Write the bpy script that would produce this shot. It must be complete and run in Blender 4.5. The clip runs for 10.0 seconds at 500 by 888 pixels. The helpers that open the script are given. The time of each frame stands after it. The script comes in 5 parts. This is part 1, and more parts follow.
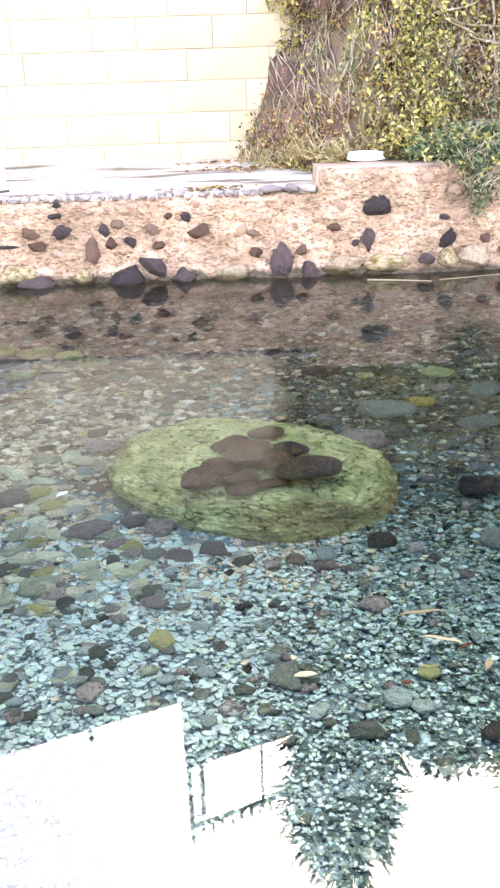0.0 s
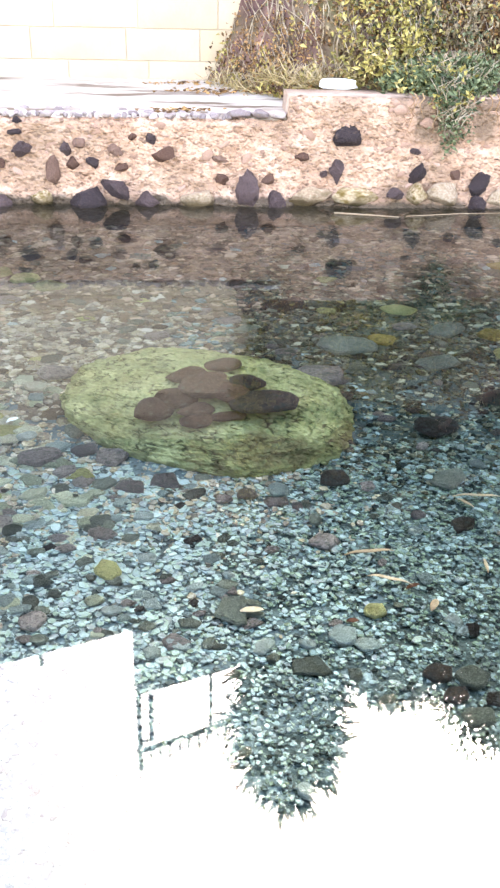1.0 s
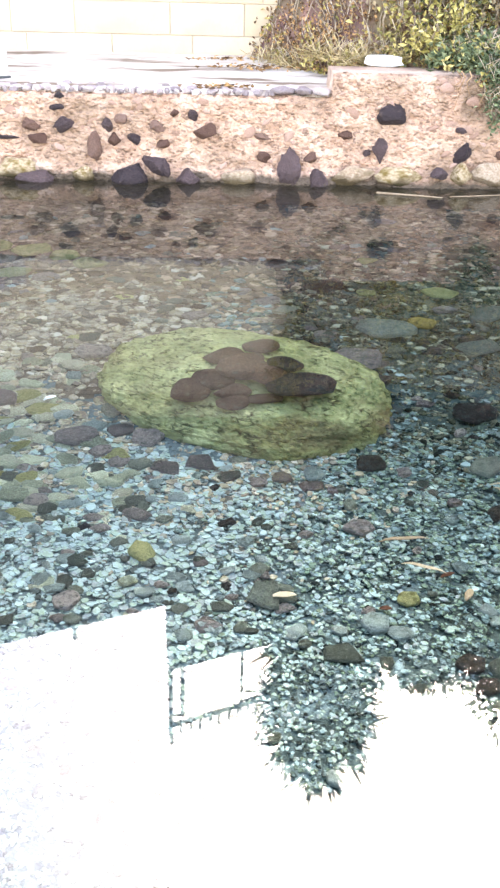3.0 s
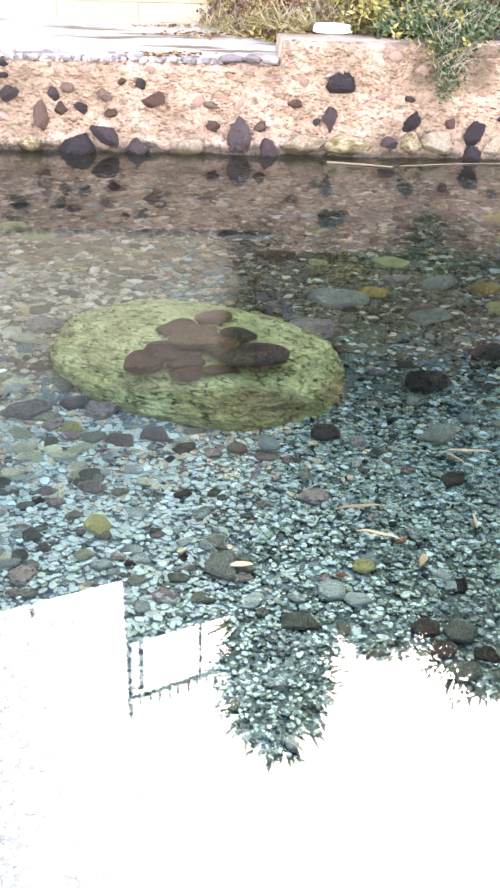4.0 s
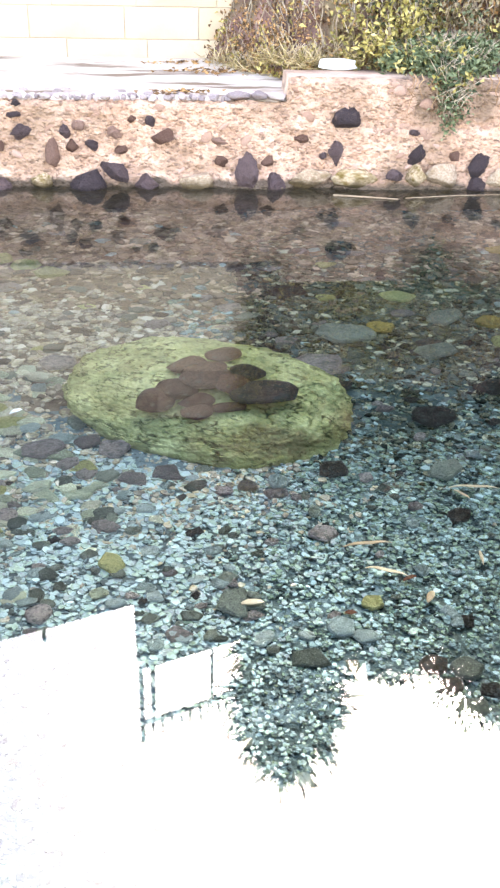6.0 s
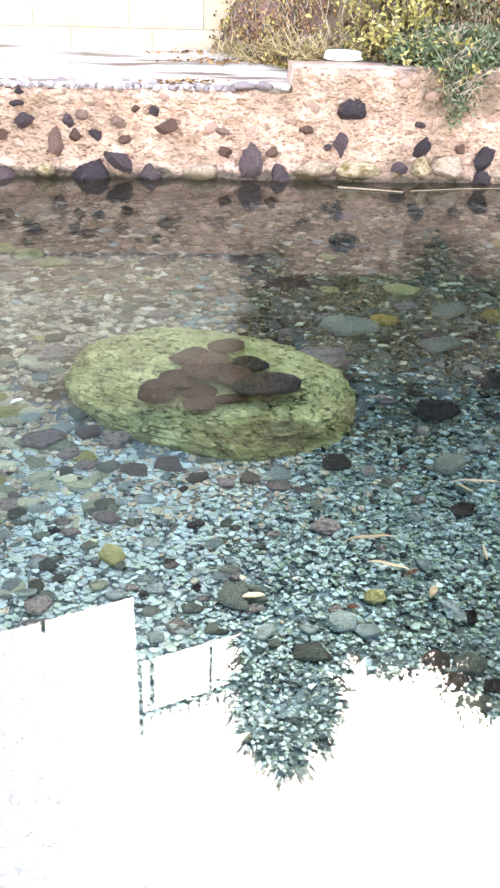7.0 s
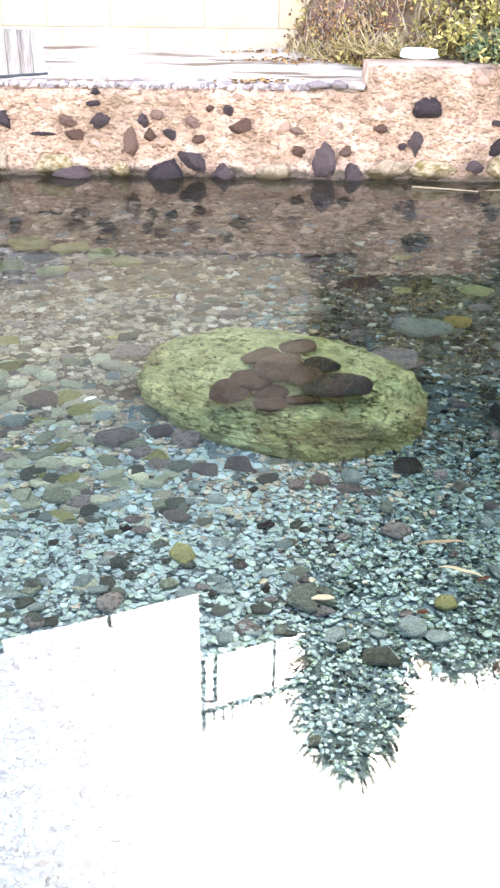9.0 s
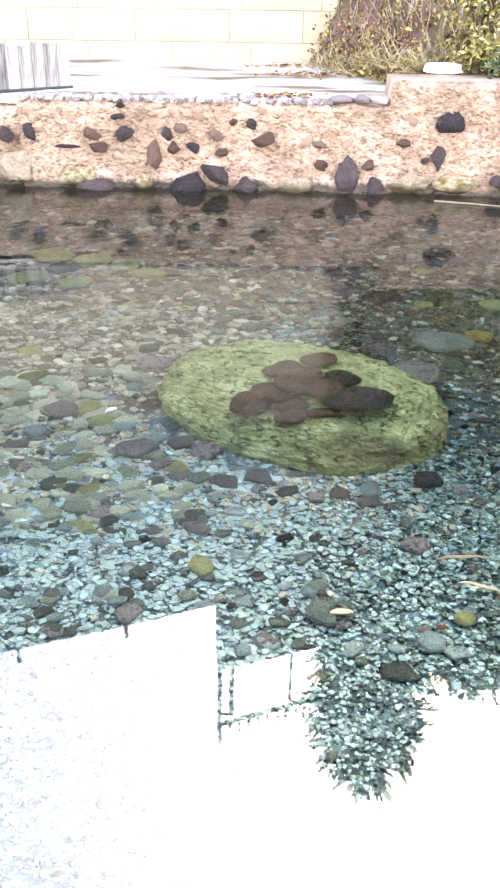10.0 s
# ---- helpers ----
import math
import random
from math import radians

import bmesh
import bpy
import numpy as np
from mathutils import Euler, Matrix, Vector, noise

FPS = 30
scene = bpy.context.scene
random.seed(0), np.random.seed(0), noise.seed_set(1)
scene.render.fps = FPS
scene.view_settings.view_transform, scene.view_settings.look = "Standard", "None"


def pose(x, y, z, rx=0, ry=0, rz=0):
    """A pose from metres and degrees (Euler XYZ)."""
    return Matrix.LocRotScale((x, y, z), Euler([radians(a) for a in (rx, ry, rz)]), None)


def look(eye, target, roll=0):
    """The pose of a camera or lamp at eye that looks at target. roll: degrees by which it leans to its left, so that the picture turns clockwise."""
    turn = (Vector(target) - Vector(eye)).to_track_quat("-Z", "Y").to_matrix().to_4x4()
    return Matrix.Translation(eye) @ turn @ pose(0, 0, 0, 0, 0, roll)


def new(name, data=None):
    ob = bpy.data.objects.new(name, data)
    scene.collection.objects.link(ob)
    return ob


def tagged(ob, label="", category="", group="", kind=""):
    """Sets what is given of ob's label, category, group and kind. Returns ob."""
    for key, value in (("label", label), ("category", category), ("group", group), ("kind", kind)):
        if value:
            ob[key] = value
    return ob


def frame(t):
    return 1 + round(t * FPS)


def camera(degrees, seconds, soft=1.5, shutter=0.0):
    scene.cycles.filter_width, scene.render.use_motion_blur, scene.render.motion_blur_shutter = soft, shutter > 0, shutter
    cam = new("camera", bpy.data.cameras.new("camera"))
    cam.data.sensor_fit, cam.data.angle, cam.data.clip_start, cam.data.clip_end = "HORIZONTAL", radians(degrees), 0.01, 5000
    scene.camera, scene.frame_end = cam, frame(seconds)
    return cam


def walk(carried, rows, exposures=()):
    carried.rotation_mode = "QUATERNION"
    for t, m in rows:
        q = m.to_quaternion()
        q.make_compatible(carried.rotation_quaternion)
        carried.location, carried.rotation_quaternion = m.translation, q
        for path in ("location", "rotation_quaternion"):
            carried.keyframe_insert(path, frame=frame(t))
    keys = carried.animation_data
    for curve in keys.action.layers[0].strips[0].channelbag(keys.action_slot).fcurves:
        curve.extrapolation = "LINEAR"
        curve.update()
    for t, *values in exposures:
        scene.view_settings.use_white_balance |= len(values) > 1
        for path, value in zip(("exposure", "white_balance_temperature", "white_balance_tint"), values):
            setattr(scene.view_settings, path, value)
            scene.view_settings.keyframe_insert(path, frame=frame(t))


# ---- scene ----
cam = camera(28.63, 10.0, soft=2.4)
EV, KELVIN, TINT = 4.26, 7450, 18
# seconds, x, y, z, pitch, roll, yaw: a hand-held camera over the near bank
PATH = [
    (0.0, 0.000, 0.000, 2.000, -23.035, 1.613, -2.960), (0.1, 0.013, 0.009, 2.003, -23.394, 1.643, -3.464),
    (0.2, 0.019, 0.016, 1.997, -23.689, 1.277, -3.883), (0.3, 0.032, 0.020, 1.997, -23.697, 0.934, -4.461),
    (0.4, 0.016, 0.040, 1.990, -24.089, -0.003, -5.189), (0.5, 0.022, 0.038, 1.989, -25.032, -0.730, -5.542),
    (0.7, 0.027, 0.048, 1.982, -26.540, -0.952, -4.620), (1.0, 0.034, 0.062, 1.973, -26.974, -1.290, -4.117),
    (1.2, 0.038, 0.070, 1.979, -26.872, -1.406, -3.449), (1.5, 0.045, 0.080, 1.988, -26.697, -1.583, -3.128),
    (1.7, 0.046, 0.084, 1.991, -26.620, -1.509, -3.222), (2.0, 0.047, 0.089, 1.994, -27.022, -1.396, -2.868),
    (2.2, 0.046, 0.091, 1.992, -27.509, -1.358, -2.273), (2.5, 0.044, 0.095, 1.990, -28.105, -1.303, -1.779),
    (2.7, 0.041, 0.094, 1.988, -27.964, -1.373, -1.664), (3.8, 0.027, 0.091, 1.976, -30.018, -1.756, -2.987),
    (4.0, 0.036, 0.088, 1.976, -29.850, -1.829, -4.473), (4.2, 0.040, 0.082, 1.976, -29.446, -1.670, -5.726),
    (4.5, 0.047, 0.073, 1.977, -29.823, -1.428, -6.906), (4.7, 0.051, 0.065, 1.993, -29.808, -1.664, -7.783),
    (5.0, 0.057, 0.054, 2.016, -28.856, -2.017, -9.005), (5.2, 0.053, 0.049, 2.041, -28.334, -1.758, -8.728),
    (5.5, 0.046, 0.041, 2.078, -28.593, -1.364, -6.384), (5.7, 0.036, 0.039, 2.097, -28.672, -1.276, -4.867),
    (6.8, 0.024, 0.067, 2.072, -28.935, -1.095, -3.745), (7.0, 0.022, 0.071, 2.069, -29.079, -1.611, -3.911),
    (7.2, 0.016, 0.071, 2.074, -29.082, -1.631, -3.454), (7.5, 0.007, 0.070, 2.082, -29.466, -1.659, -2.073),
    (7.7, 0.006, 0.077, 2.074, -29.671, -1.271, -1.484), (8.0, 0.005, 0.088, 2.063, -29.473, -0.692, -1.063),
    (8.2, 0.000, 0.088, 2.065, -29.422, -0.680, -0.708), (8.5, -0.007, 0.089, 2.068, -29.354, -0.662, -0.240),
    (8.7, -0.006, 0.085, 2.072, -29.428, -0.638, -0.067), (9.0, -0.004, 0.080, 2.078, -29.255, -0.604, -0.105),
    (9.2, -0.005, 0.080, 2.078, -29.164, -0.596, 0.115), (9.5, -0.005, 0.080, 2.077, -28.972, -0.585, 0.360),
    (9.7, -0.007, 0.079, 2.079, -28.837, -0.612, 0.588), (10.0, -0.010, 0.078, 2.082, -28.571, -0.653, 1.175),
]
walk(cam, [(t, pose(x, y, z, 90 + p, r, w)) for t, x, y, z, p, r, w in PATH], exposures=[(0.0, EV, KELVIN, TINT), (4.5, EV, KELVIN, TINT), (7.5, EV + 0.07, KELVIN, TINT), (8.5, EV + 0.07, KELVIN, TINT), (10.0, EV + 0.02, KELVIN, TINT)])

# ---- light: a bright hazy day ----
SUN = Vector((0.235, 0.655, 0.72)).normalized()
world = bpy.data.worlds.new("hazy_sky")
scene.world = world
world.use_nodes = True
wn, wl = world.node_tree.nodes, world.node_tree.links
sky = wn.new("ShaderNodeTexSky")
sky.sky_type = "NISHITA"
sky.sun_disc = False
sky.sun_elevation = math.asin(SUN.z)
sky.sun_rotation = math.atan2(SUN.x, SUN.y)
sky.air_density, sky.dust_density, sky.ozone_density = 1.0, 1.9, 1.0
wl.new(sky.outputs["Color"], wn["Background"].inputs["Color"])
wn["Background"].inputs["Strength"].default_value = 0.15
sun = new("sun", bpy.data.lights.new("sun", "SUN"))
sun.data.energy, sun.data.angle, sun.data.color = 0.45, radians(10), (1.0, 0.95, 0.88)
sun.matrix_world = look(SUN * 40, (0, 0, 0))


# ---- materials ----
def mat(name, colours, scale=4.0, rough=0.8, bump=0.3, grain=60.0, stretch=(1, 1, 1), rand="", spread=0.5, spec=0.4, grime=None, grime_scale=1.2, grime_cut=(0.5, 0.7), dist=0.02, fw=0.45):
    """A worn natural surface: broad patches and fine grain of the given colours, with relief; rand: 'object' or 'island' shifts
    the tone from piece to piece; grime: a colour laid on in patches."""
    m = bpy.data.materials.new(name)
    m.use_nodes = True
    n, l = m.node_tree.nodes, m.node_tree.links
    b = n["Principled BSDF"]
    b.inputs["Roughness"].default_value = rough
    b.inputs["Specular IOR Level"].default_value = spec
    tc = n.new("ShaderNodeTexCoord")
    mp = n.new("ShaderNodeMapping")
    mp.inputs["Scale"].default_value = stretch
    l.new(tc.outputs["Object"], mp.inputs["Vector"])
    big, fine = n.new("ShaderNodeTexNoise"), n.new("ShaderNodeTexNoise")
    for node, s, d in ((big, scale, 5), (fine, grain, 3)):
        node.inputs["Scale"].default_value, node.inputs["Detail"].default_value = s, d
        l.new(mp.outputs["Vector"], node.inputs["Vector"])
    mixed = n.new("ShaderNodeMath")
    mixed.operation = "MULTIPLY_ADD"
    l.new(fine.outputs["Fac"], mixed.inputs[0])
    mixed.inputs[1].default_value = fw
    l.new(big.outputs["Fac"], mixed.inputs[2])
    last = mixed
    shift = -0.5 * fw
    if rand:
        src = n.new("ShaderNodeObjectInfo" if rand == "object" else "ShaderNodeNewGeometry")
        r = n.new("ShaderNodeMath")
        r.operation = "MULTIPLY_ADD"
        l.new(src.outputs["Random" if rand == "object" else "Random Per Island"], r.inputs[0])
        r.inputs[1].default_value = spread * 2
        l.new(mixed.outputs[0], r.inputs[2])
        last = r
        shift -= spread
    s = n.new("ShaderNodeMath")
    s.operation = "ADD"
    l.new(last.outputs[0], s.inputs[0])
    s.inputs[1].default_value = shift
    ramp = n.new("ShaderNodeValToRGB")
    e = ramp.color_ramp.elements
    lo, hi = (0.28, 0.72) if not rand else (0.5 - spread * 0.95, 0.5 + spread * 0.95)
    while len(e) < len(colours):
        e.new(0.5)
    for i, c in enumerate(colours):
        e[i].position = lo + (hi - lo) * i / (len(colours) - 1)
        e[i].color = (*c, 1)
    l.new(s.outputs[0], ramp.inputs["Fac"])
    out = ramp.outputs["Color"]
    if grime:
        g = n.new("ShaderNodeTexNoise")
        g.inputs["Scale"].default_value, g.inputs["Detail"].default_value = grime_scale, 6
        l.new(mp.outputs["Vector"], g.inputs["Vector"])
        cut = n.new("ShaderNodeMapRange")
        cut.inputs["From Min"].default_value, cut.inputs["From Max"].default_value = grime_cut
        l.new(g.outputs["Fac"], cut.inputs["Value"])
        mx = n.new("ShaderNodeMix")
        mx.data_type = "RGBA"
        l.new(cut.outputs["Result"], mx.inputs["Factor"])
        l.new(out, mx.inputs["A"])
        mx.inputs["B"].default_value = (*grime, 1)
        out = mx.outputs["Result"]
    l.new(out, b.inputs["Base Color"])
    if bump:
        bp = n.new("ShaderNodeBump")
        bp.inputs["Strength"].default_value, bp.inputs["Distance"].default_value = bump, dist
        l.new(mixed.outputs[0], bp.inputs["Height"])
        l.new(bp.outputs["Normal"], b.inputs["Normal"])
    return m


def leaf_mat(name, colours):
    m = mat(name, colours, scale=2.0, rough=0.6, bump=0, rand="island", spread=0.45, spec=0.2)
    b = m.node_tree.nodes["Principled BSDF"]
    b.inputs["Transmission Weight"].default_value = 0.0
    b.inputs["Subsurface Weight"].default_value = 0.0
    return m


M_PLASTER = mat("rubble_mortar", [(0.3348, 0.1778, 0.1026), (0.4502, 0.2467, 0.147), (0.5255, 0.3011, 0.1843), (0.6234, 0.392, 0.2588)], scale=5, grain=34, fw=0.5, bump=1.0, grime=(0.25, 0.143, 0.078), grime_scale=1.5, grime_cut=(0.50, 0.72), dist=0.03)


def add_tide(m, colour, top, depth):
    """A wet, algae-dark mark along the water's edge, of uneven height."""
    n, l = m.node_tree.nodes, m.node_tree.links
    b = n["Principled BSDF"]
    was = b.inputs["Base Color"].links[0].from_socket
    geo, sep, ns = n.new("ShaderNodeNewGeometry"), n.new("ShaderNodeSeparateXYZ"), n.new("ShaderNodeTexNoise")
    ns.inputs["Scale"].default_value, ns.inputs["Detail"].default_value = 5.0, 5
    l.new(geo.outputs["Position"], sep.inputs[0])
    l.new(geo.outputs["Position"], ns.inputs["Vector"])
    ad = n.new("ShaderNodeMath")
    ad.operation = "MULTIPLY_ADD"
    l.new(ns.outputs["Fac"], ad.inputs[0])
    ad.inputs[1].default_value = -0.16
    l.new(sep.outputs["Z"], ad.inputs[2])
    mr = n.new("ShaderNodeMapRange")
    mr.inputs["From Min"].default_value, mr.inputs["From Max"].default_value = top - 0.08, top - 0.08 + depth
    mr.inputs["To Min"].default_value, mr.inputs["To Max"].default_value = 0.9, 0.0
    l.new(ad.outputs[0], mr.inputs["Value"])
    mx = n.new("ShaderNodeMix")
    mx.data_type = "RGBA"
    l.new(mr.outputs["Result"], mx.inputs["Factor"])
    l.new(was, mx.inputs["A"])
    mx.inputs["B"].default_value = (*colour, 1)
    l.new(mx.outputs["Result"], b.inputs["Base Color"])


def add_flecks(m, scale, tint, height, share=0.38, most=0.4, stretch=(1, 1, 1)):
    """Small lumps with relief, a share of them tinted."""
    n, l = m.node_tree.nodes, m.node_tree.links
    b = n["Principled BSDF"]
    was = b.inputs["Base Color"].links[0].from_socket
    tc, vo, bw, mr, mx = n.new("ShaderNodeTexCoord"), n.new("ShaderNodeTexVoronoi"), n.new("ShaderNodeSeparateColor"), n.new("ShaderNodeMapRange"), n.new("ShaderNodeMix")
    vo.inputs["Scale"].default_value = scale
    mp = n.new("ShaderNodeMapping")
    mp.inputs["Scale"].default_value = stretch
    l.new(tc.outputs["Object"], mp.inputs["Vector"])
    l.new(mp.outputs["Vector"], vo.inputs["Vector"])
    l.new(vo.outputs["Color"], bw.inputs[0])
    l.new(bw.outputs[0], mr.inputs["Value"])
    mr.inputs["From Min"].default_value, mr.inputs["From Max"].default_value = 1 - share, 1.0
    mr.inputs["To Min"].default_value, mr.inputs["To Max"].default_value = 0.0, most
    mx.data_type = "RGBA"
    l.new(mr.outputs["Result"], mx.inputs["Factor"])
    l.new(was, mx.inputs["A"])
    mx.inputs["B"].default_value = (*tint, 1)
    l.new(mx.outputs["Result"], b.inputs["Base Color"])
    bp = n.new("ShaderNodeBump")
    bp.invert = True
    bp.inputs["Strength"].default_value, bp.inputs["Distance"].default_value = 0.9, height
    l.new(vo.outputs["Distance"], bp.inputs["Height"])
    l.new(b.inputs["Normal"].links[0].from_socket, bp.inputs["Normal"])
    l.new(bp.outputs["Normal"], b.inputs["Normal"])


# Dark strokes: small shadows of the relief painted onto the mortar.
add_flecks(M_PLASTER, 30.0, (0.15, 0.076, 0.042), 0.016, 0.22, 0.66, (1.0, 1.0, 1.5))
add_flecks(M_PLASTER, 46.0, (0.13, 0.066, 0.037), 0.006, 0.16, 0.75, (0.8, 1.0, 1.3))


def add_stain(m, colour, x0, z0, size):
    """Brown earth washed down the face below the plants: a ragged patch past x0 and above z0."""
    n, l = m.node_tree.nodes, m.node_tree.links
    b = n["Principled BSDF"]
    was = b.inputs["Base Color"].links[0].from_socket
    geo, sep, ns = n.new("ShaderNodeNewGeometry"), n.new("ShaderNodeSeparateXYZ"), n.new("ShaderNodeTexNoise")
    ns.inputs["Scale"].default_value, ns.inputs["Detail"].default_value = 3.5, 6
    mp = n.new("ShaderNodeMapping")
    mp.inputs["Scale"].default_value = (1.6, 1.0, 0.5)
    l.new(geo.outputs["Position"], sep.inputs[0])
    l.new(geo.outputs["Position"], mp.inputs["Vector"])
    l.new(mp.outputs["Vector"], ns.inputs["Vector"])
    cuts = []
    for axis, start in (("X", x0), ("Z", z0)):
        cut = n.new("ShaderNodeMapRange")
        cut.inputs["From Min"].default_value, cut.inputs["From Max"].default_value = start, start + size
        l.new(sep.outputs[axis], cut.inputs["Value"])
        cuts.append(cut)
    ragged = n.new("ShaderNodeMapRange")
    ragged.inputs["From Min"].default_value, ragged.inputs["From Max"].default_value = 0.32, 0.60
    ragged.inputs["To Max"].default_value = 0.8
    l.new(ns.outputs["Fac"], ragged.inputs["Value"])
    fac = ragged
    for cut in cuts:
        mul = n.new("ShaderNodeMath")
        mul.operation = "MULTIPLY"
        l.new(fac.outputs[0], mul.inputs[0])
        l.new(cut.outputs["Result"], mul.inputs[1])
        fac = mul
    mx = n.new("ShaderNodeMix")
    mx.data_type = "RGBA"
    l.new(fac.outputs[0], mx.inputs["Factor"])
    l.new(was, mx.inputs["A"])
    mx.inputs["B"].default_value = (*colour, 1)
    l.new(mx.outputs["Result"], b.inputs["Base Color"])


add_stain(M_PLASTER, (0.155, 0.088, 0.046), 1.80, 0.47, 0.10)
add_tide(M_PLASTER, (0.050, 0.030, 0.013), 0.030, 0.042)
M_CHIP = mat("mortar_chip", [(0.2512, 0.1282, 0.0755), (0.3349, 0.1825, 0.1144), (0.4066, 0.2368, 0.16)], scale=9, grain=60, bump=0.4, rand="object", spread=0.4)
M_LEDGE = mat("pale_concrete", [(0.365, 0.2665, 0.1834), (0.4914, 0.3835, 0.2839), (0.5616, 0.4615, 0.3608)], scale=3, grain=30, bump=0.4, stretch=(0.3, 2.0, 1), grime=(0.15, 0.09, 0.05), grime_scale=3.2, grime_cut=(0.50, 0.64))
M_COPING = mat("dusty_mortar_top", [(0.414, 0.252, 0.161), (0.506, 0.3304, 0.2185), (0.598, 0.4144, 0.2932)], scale=4, grain=40, bump=1.0, dist=0.03, grime=(0.25, 0.15, 0.09), grime_scale=3.0, grime_cut=(0.5, 0.7))
M_ASHLAR = mat("cream_limestone", [(0.468, 0.331, 0.199), (0.488, 0.3526, 0.2213), (0.512, 0.3763, 0.2437)], scale=1.6, grain=45, bump=0.25, rand="object", spread=0.3, grime=(0.364, 0.2405, 0.13), grime_scale=1.3, grime_cut=(0.46, 0.76))
# Top courses in a darker limestone tone.
M_TOPASHLAR = mat("darker_limestone", [(0.2438, 0.1637, 0.1018), (0.3087, 0.2168, 0.1385), (0.3737, 0.27, 0.1793)], scale=2.0, grain=45, bump=0.3, rand="object", spread=0.3, grime=(0.13, 0.0845, 0.052), grime_scale=1.9, grime_cut=(0.5, 0.75))
M_JOINT = mat("joint_mortar", [(0.40, 0.33, 0.24), (0.46, 0.385, 0.29)], scale=6, bump=0.3)
M_DARK = mat("dark_basalt", [(0.0347, 0.0176, 0.0146), (0.0654, 0.0344, 0.0284), (0.1169, 0.0648, 0.0527)], scale=9, grain=50, rough=0.7, bump=1.0, dist=0.03, rand="object", spread=0.35, spec=0.35, grime=(0.17, 0.10, 0.07), grime_scale=2.2, grime_cut=(0.60, 0.80))
M_BROWN = mat("brown_stone", [(0.071, 0.0326, 0.0195), (0.1191, 0.0601, 0.039), (0.1775, 0.0966, 0.0644)], scale=9, grain=70, bump=0.5, rand="object", spread=0.3, spec=0.15)
M_PALE = mat("pale_stone", [(0.279, 0.17, 0.0975), (0.351, 0.2295, 0.1365), (0.414, 0.289, 0.1833)], scale=7, grain=60, bump=0.6, rand="object", spread=0.15, spec=0.15, grime=(0.16, 0.10, 0.045), grime_scale=2.0, grime_cut=(0.5, 0.75))
M_CHALK = mat("chalky_stone", [(0.2663, 0.1647, 0.0947), (0.3476, 0.2348, 0.1468), (0.4142, 0.2928, 0.1942)], scale=7, grain=60, bump=0.6, spec=0.15, grime=(0.22, 0.13, 0.065), grime_scale=2.4, grime_cut=(0.50, 0.72))
M_MOSSY = mat("moss_stained_stone", [(0.30, 0.19, 0.10), (0.40, 0.27, 0.15), (0.50, 0.36, 0.22)], scale=7, grain=60, bump=0.7, grime=(0.17, 0.100, 0.025), grime_scale=2.6, grime_cut=(0.44, 0.66), spec=0.15)
for m in (M_MOSSY, M_CHALK, M_PALE):
    add_tide(m, (0.070, 0.042, 0.015), 0.030, 0.060)
M_ALGAE = mat("algae_stone", [(0.1462, 0.1402, 0.0546), (0.2584, 0.2417, 0.0967), (0.3879, 0.3529, 0.1515)], scale=8, grain=60, bump=0.9, rand="object", spread=0.3, spec=0.06, fw=0.8, grime=(0.14, 0.14, 0.06), grime_scale=3.0, grime_cut=(0.56, 0.75))
M_OCHRE = mat("ochre_algae_stone", [(0.1334, 0.0921, 0.0229), (0.2355, 0.1606, 0.0429), (0.3296, 0.2237, 0.0716)], scale=8, grain=60, bump=0.8, rand="object", spread=0.3, spec=0.06, grime=(0.0885, 0.0702, 0.0218), grime_scale=2.5, grime_cut=(0.5, 0.7))
M_GREYBLUE = mat("grey_green_stone", [(0.0693, 0.0753, 0.0586), (0.1233, 0.1345, 0.1042), (0.1975, 0.2089, 0.1595)], scale=8, grain=60, bump=0.9, rand="object", spread=0.3, spec=0.06, fw=0.8, grime=(0.07, 0.078, 0.068), grime_scale=3.0, grime_cut=(0.55, 0.8))
M_WETDARK = mat("dark_river_stone", [(0.0229, 0.018, 0.0154), (0.0442, 0.035, 0.0284), (0.0852, 0.067, 0.0529)], scale=9, grain=70, rough=0.6, bump=0.9, rand="object", spread=0.35, spec=0.06, fw=0.8, grime=(0.0491, 0.051, 0.0474), grime_scale=3.0, grime_cut=(0.48, 0.66))
M_WETBROWN = mat("brown_river_stone", [(0.1359, 0.1088, 0.1004), (0.2345, 0.1893, 0.167), (0.345, 0.2829, 0.2413)], scale=9, grain=70, rough=0.6, bump=0.9, rand="object", spread=0.3, spec=0.06, fw=0.8, grime=(0.1264, 0.117, 0.0979), grime_scale=3.0, grime_cut=(0.48, 0.66))
M_WETPALE = mat("pale_river_stone", [(0.1781, 0.2135, 0.1893), (0.2724, 0.32, 0.2794), (0.3769, 0.4169, 0.3698)], scale=7, grain=60, rough=0.6, bump=0.9, rand="object", spread=0.25, spec=0.06, fw=0.8, grime=(0.1264, 0.1404, 0.1197), grime_scale=3.0, grime_cut=(0.56, 0.75))
add_tide(M_MOSSY, (0.0423, 0.0292, 0.0104), 0.012, 0.022)
M_SLAB = mat("grey_green_slab", [(0.1836, 0.1958, 0.1361), (0.3444, 0.3584, 0.2398), (0.4592, 0.4707, 0.3174), (0.3444, 0.2915, 0.2138), (0.6202, 0.6249, 0.4146)], scale=8, grain=60, rough=0.6, bump=0.9, rand="object", spread=0.5, spec=0.06, fw=0.6, grime=(0.175, 0.18, 0.0921), grime_scale=2.0, grime_cut=(0.56, 0.75))
M_RIM = mat("grey_rim_cobble", [(0.1756, 0.1236, 0.107), (0.2861, 0.2098, 0.175), (0.4421, 0.3367, 0.2722)], scale=8, grain=60, bump=0.4, rand="object", spread=0.3, spec=0.15)
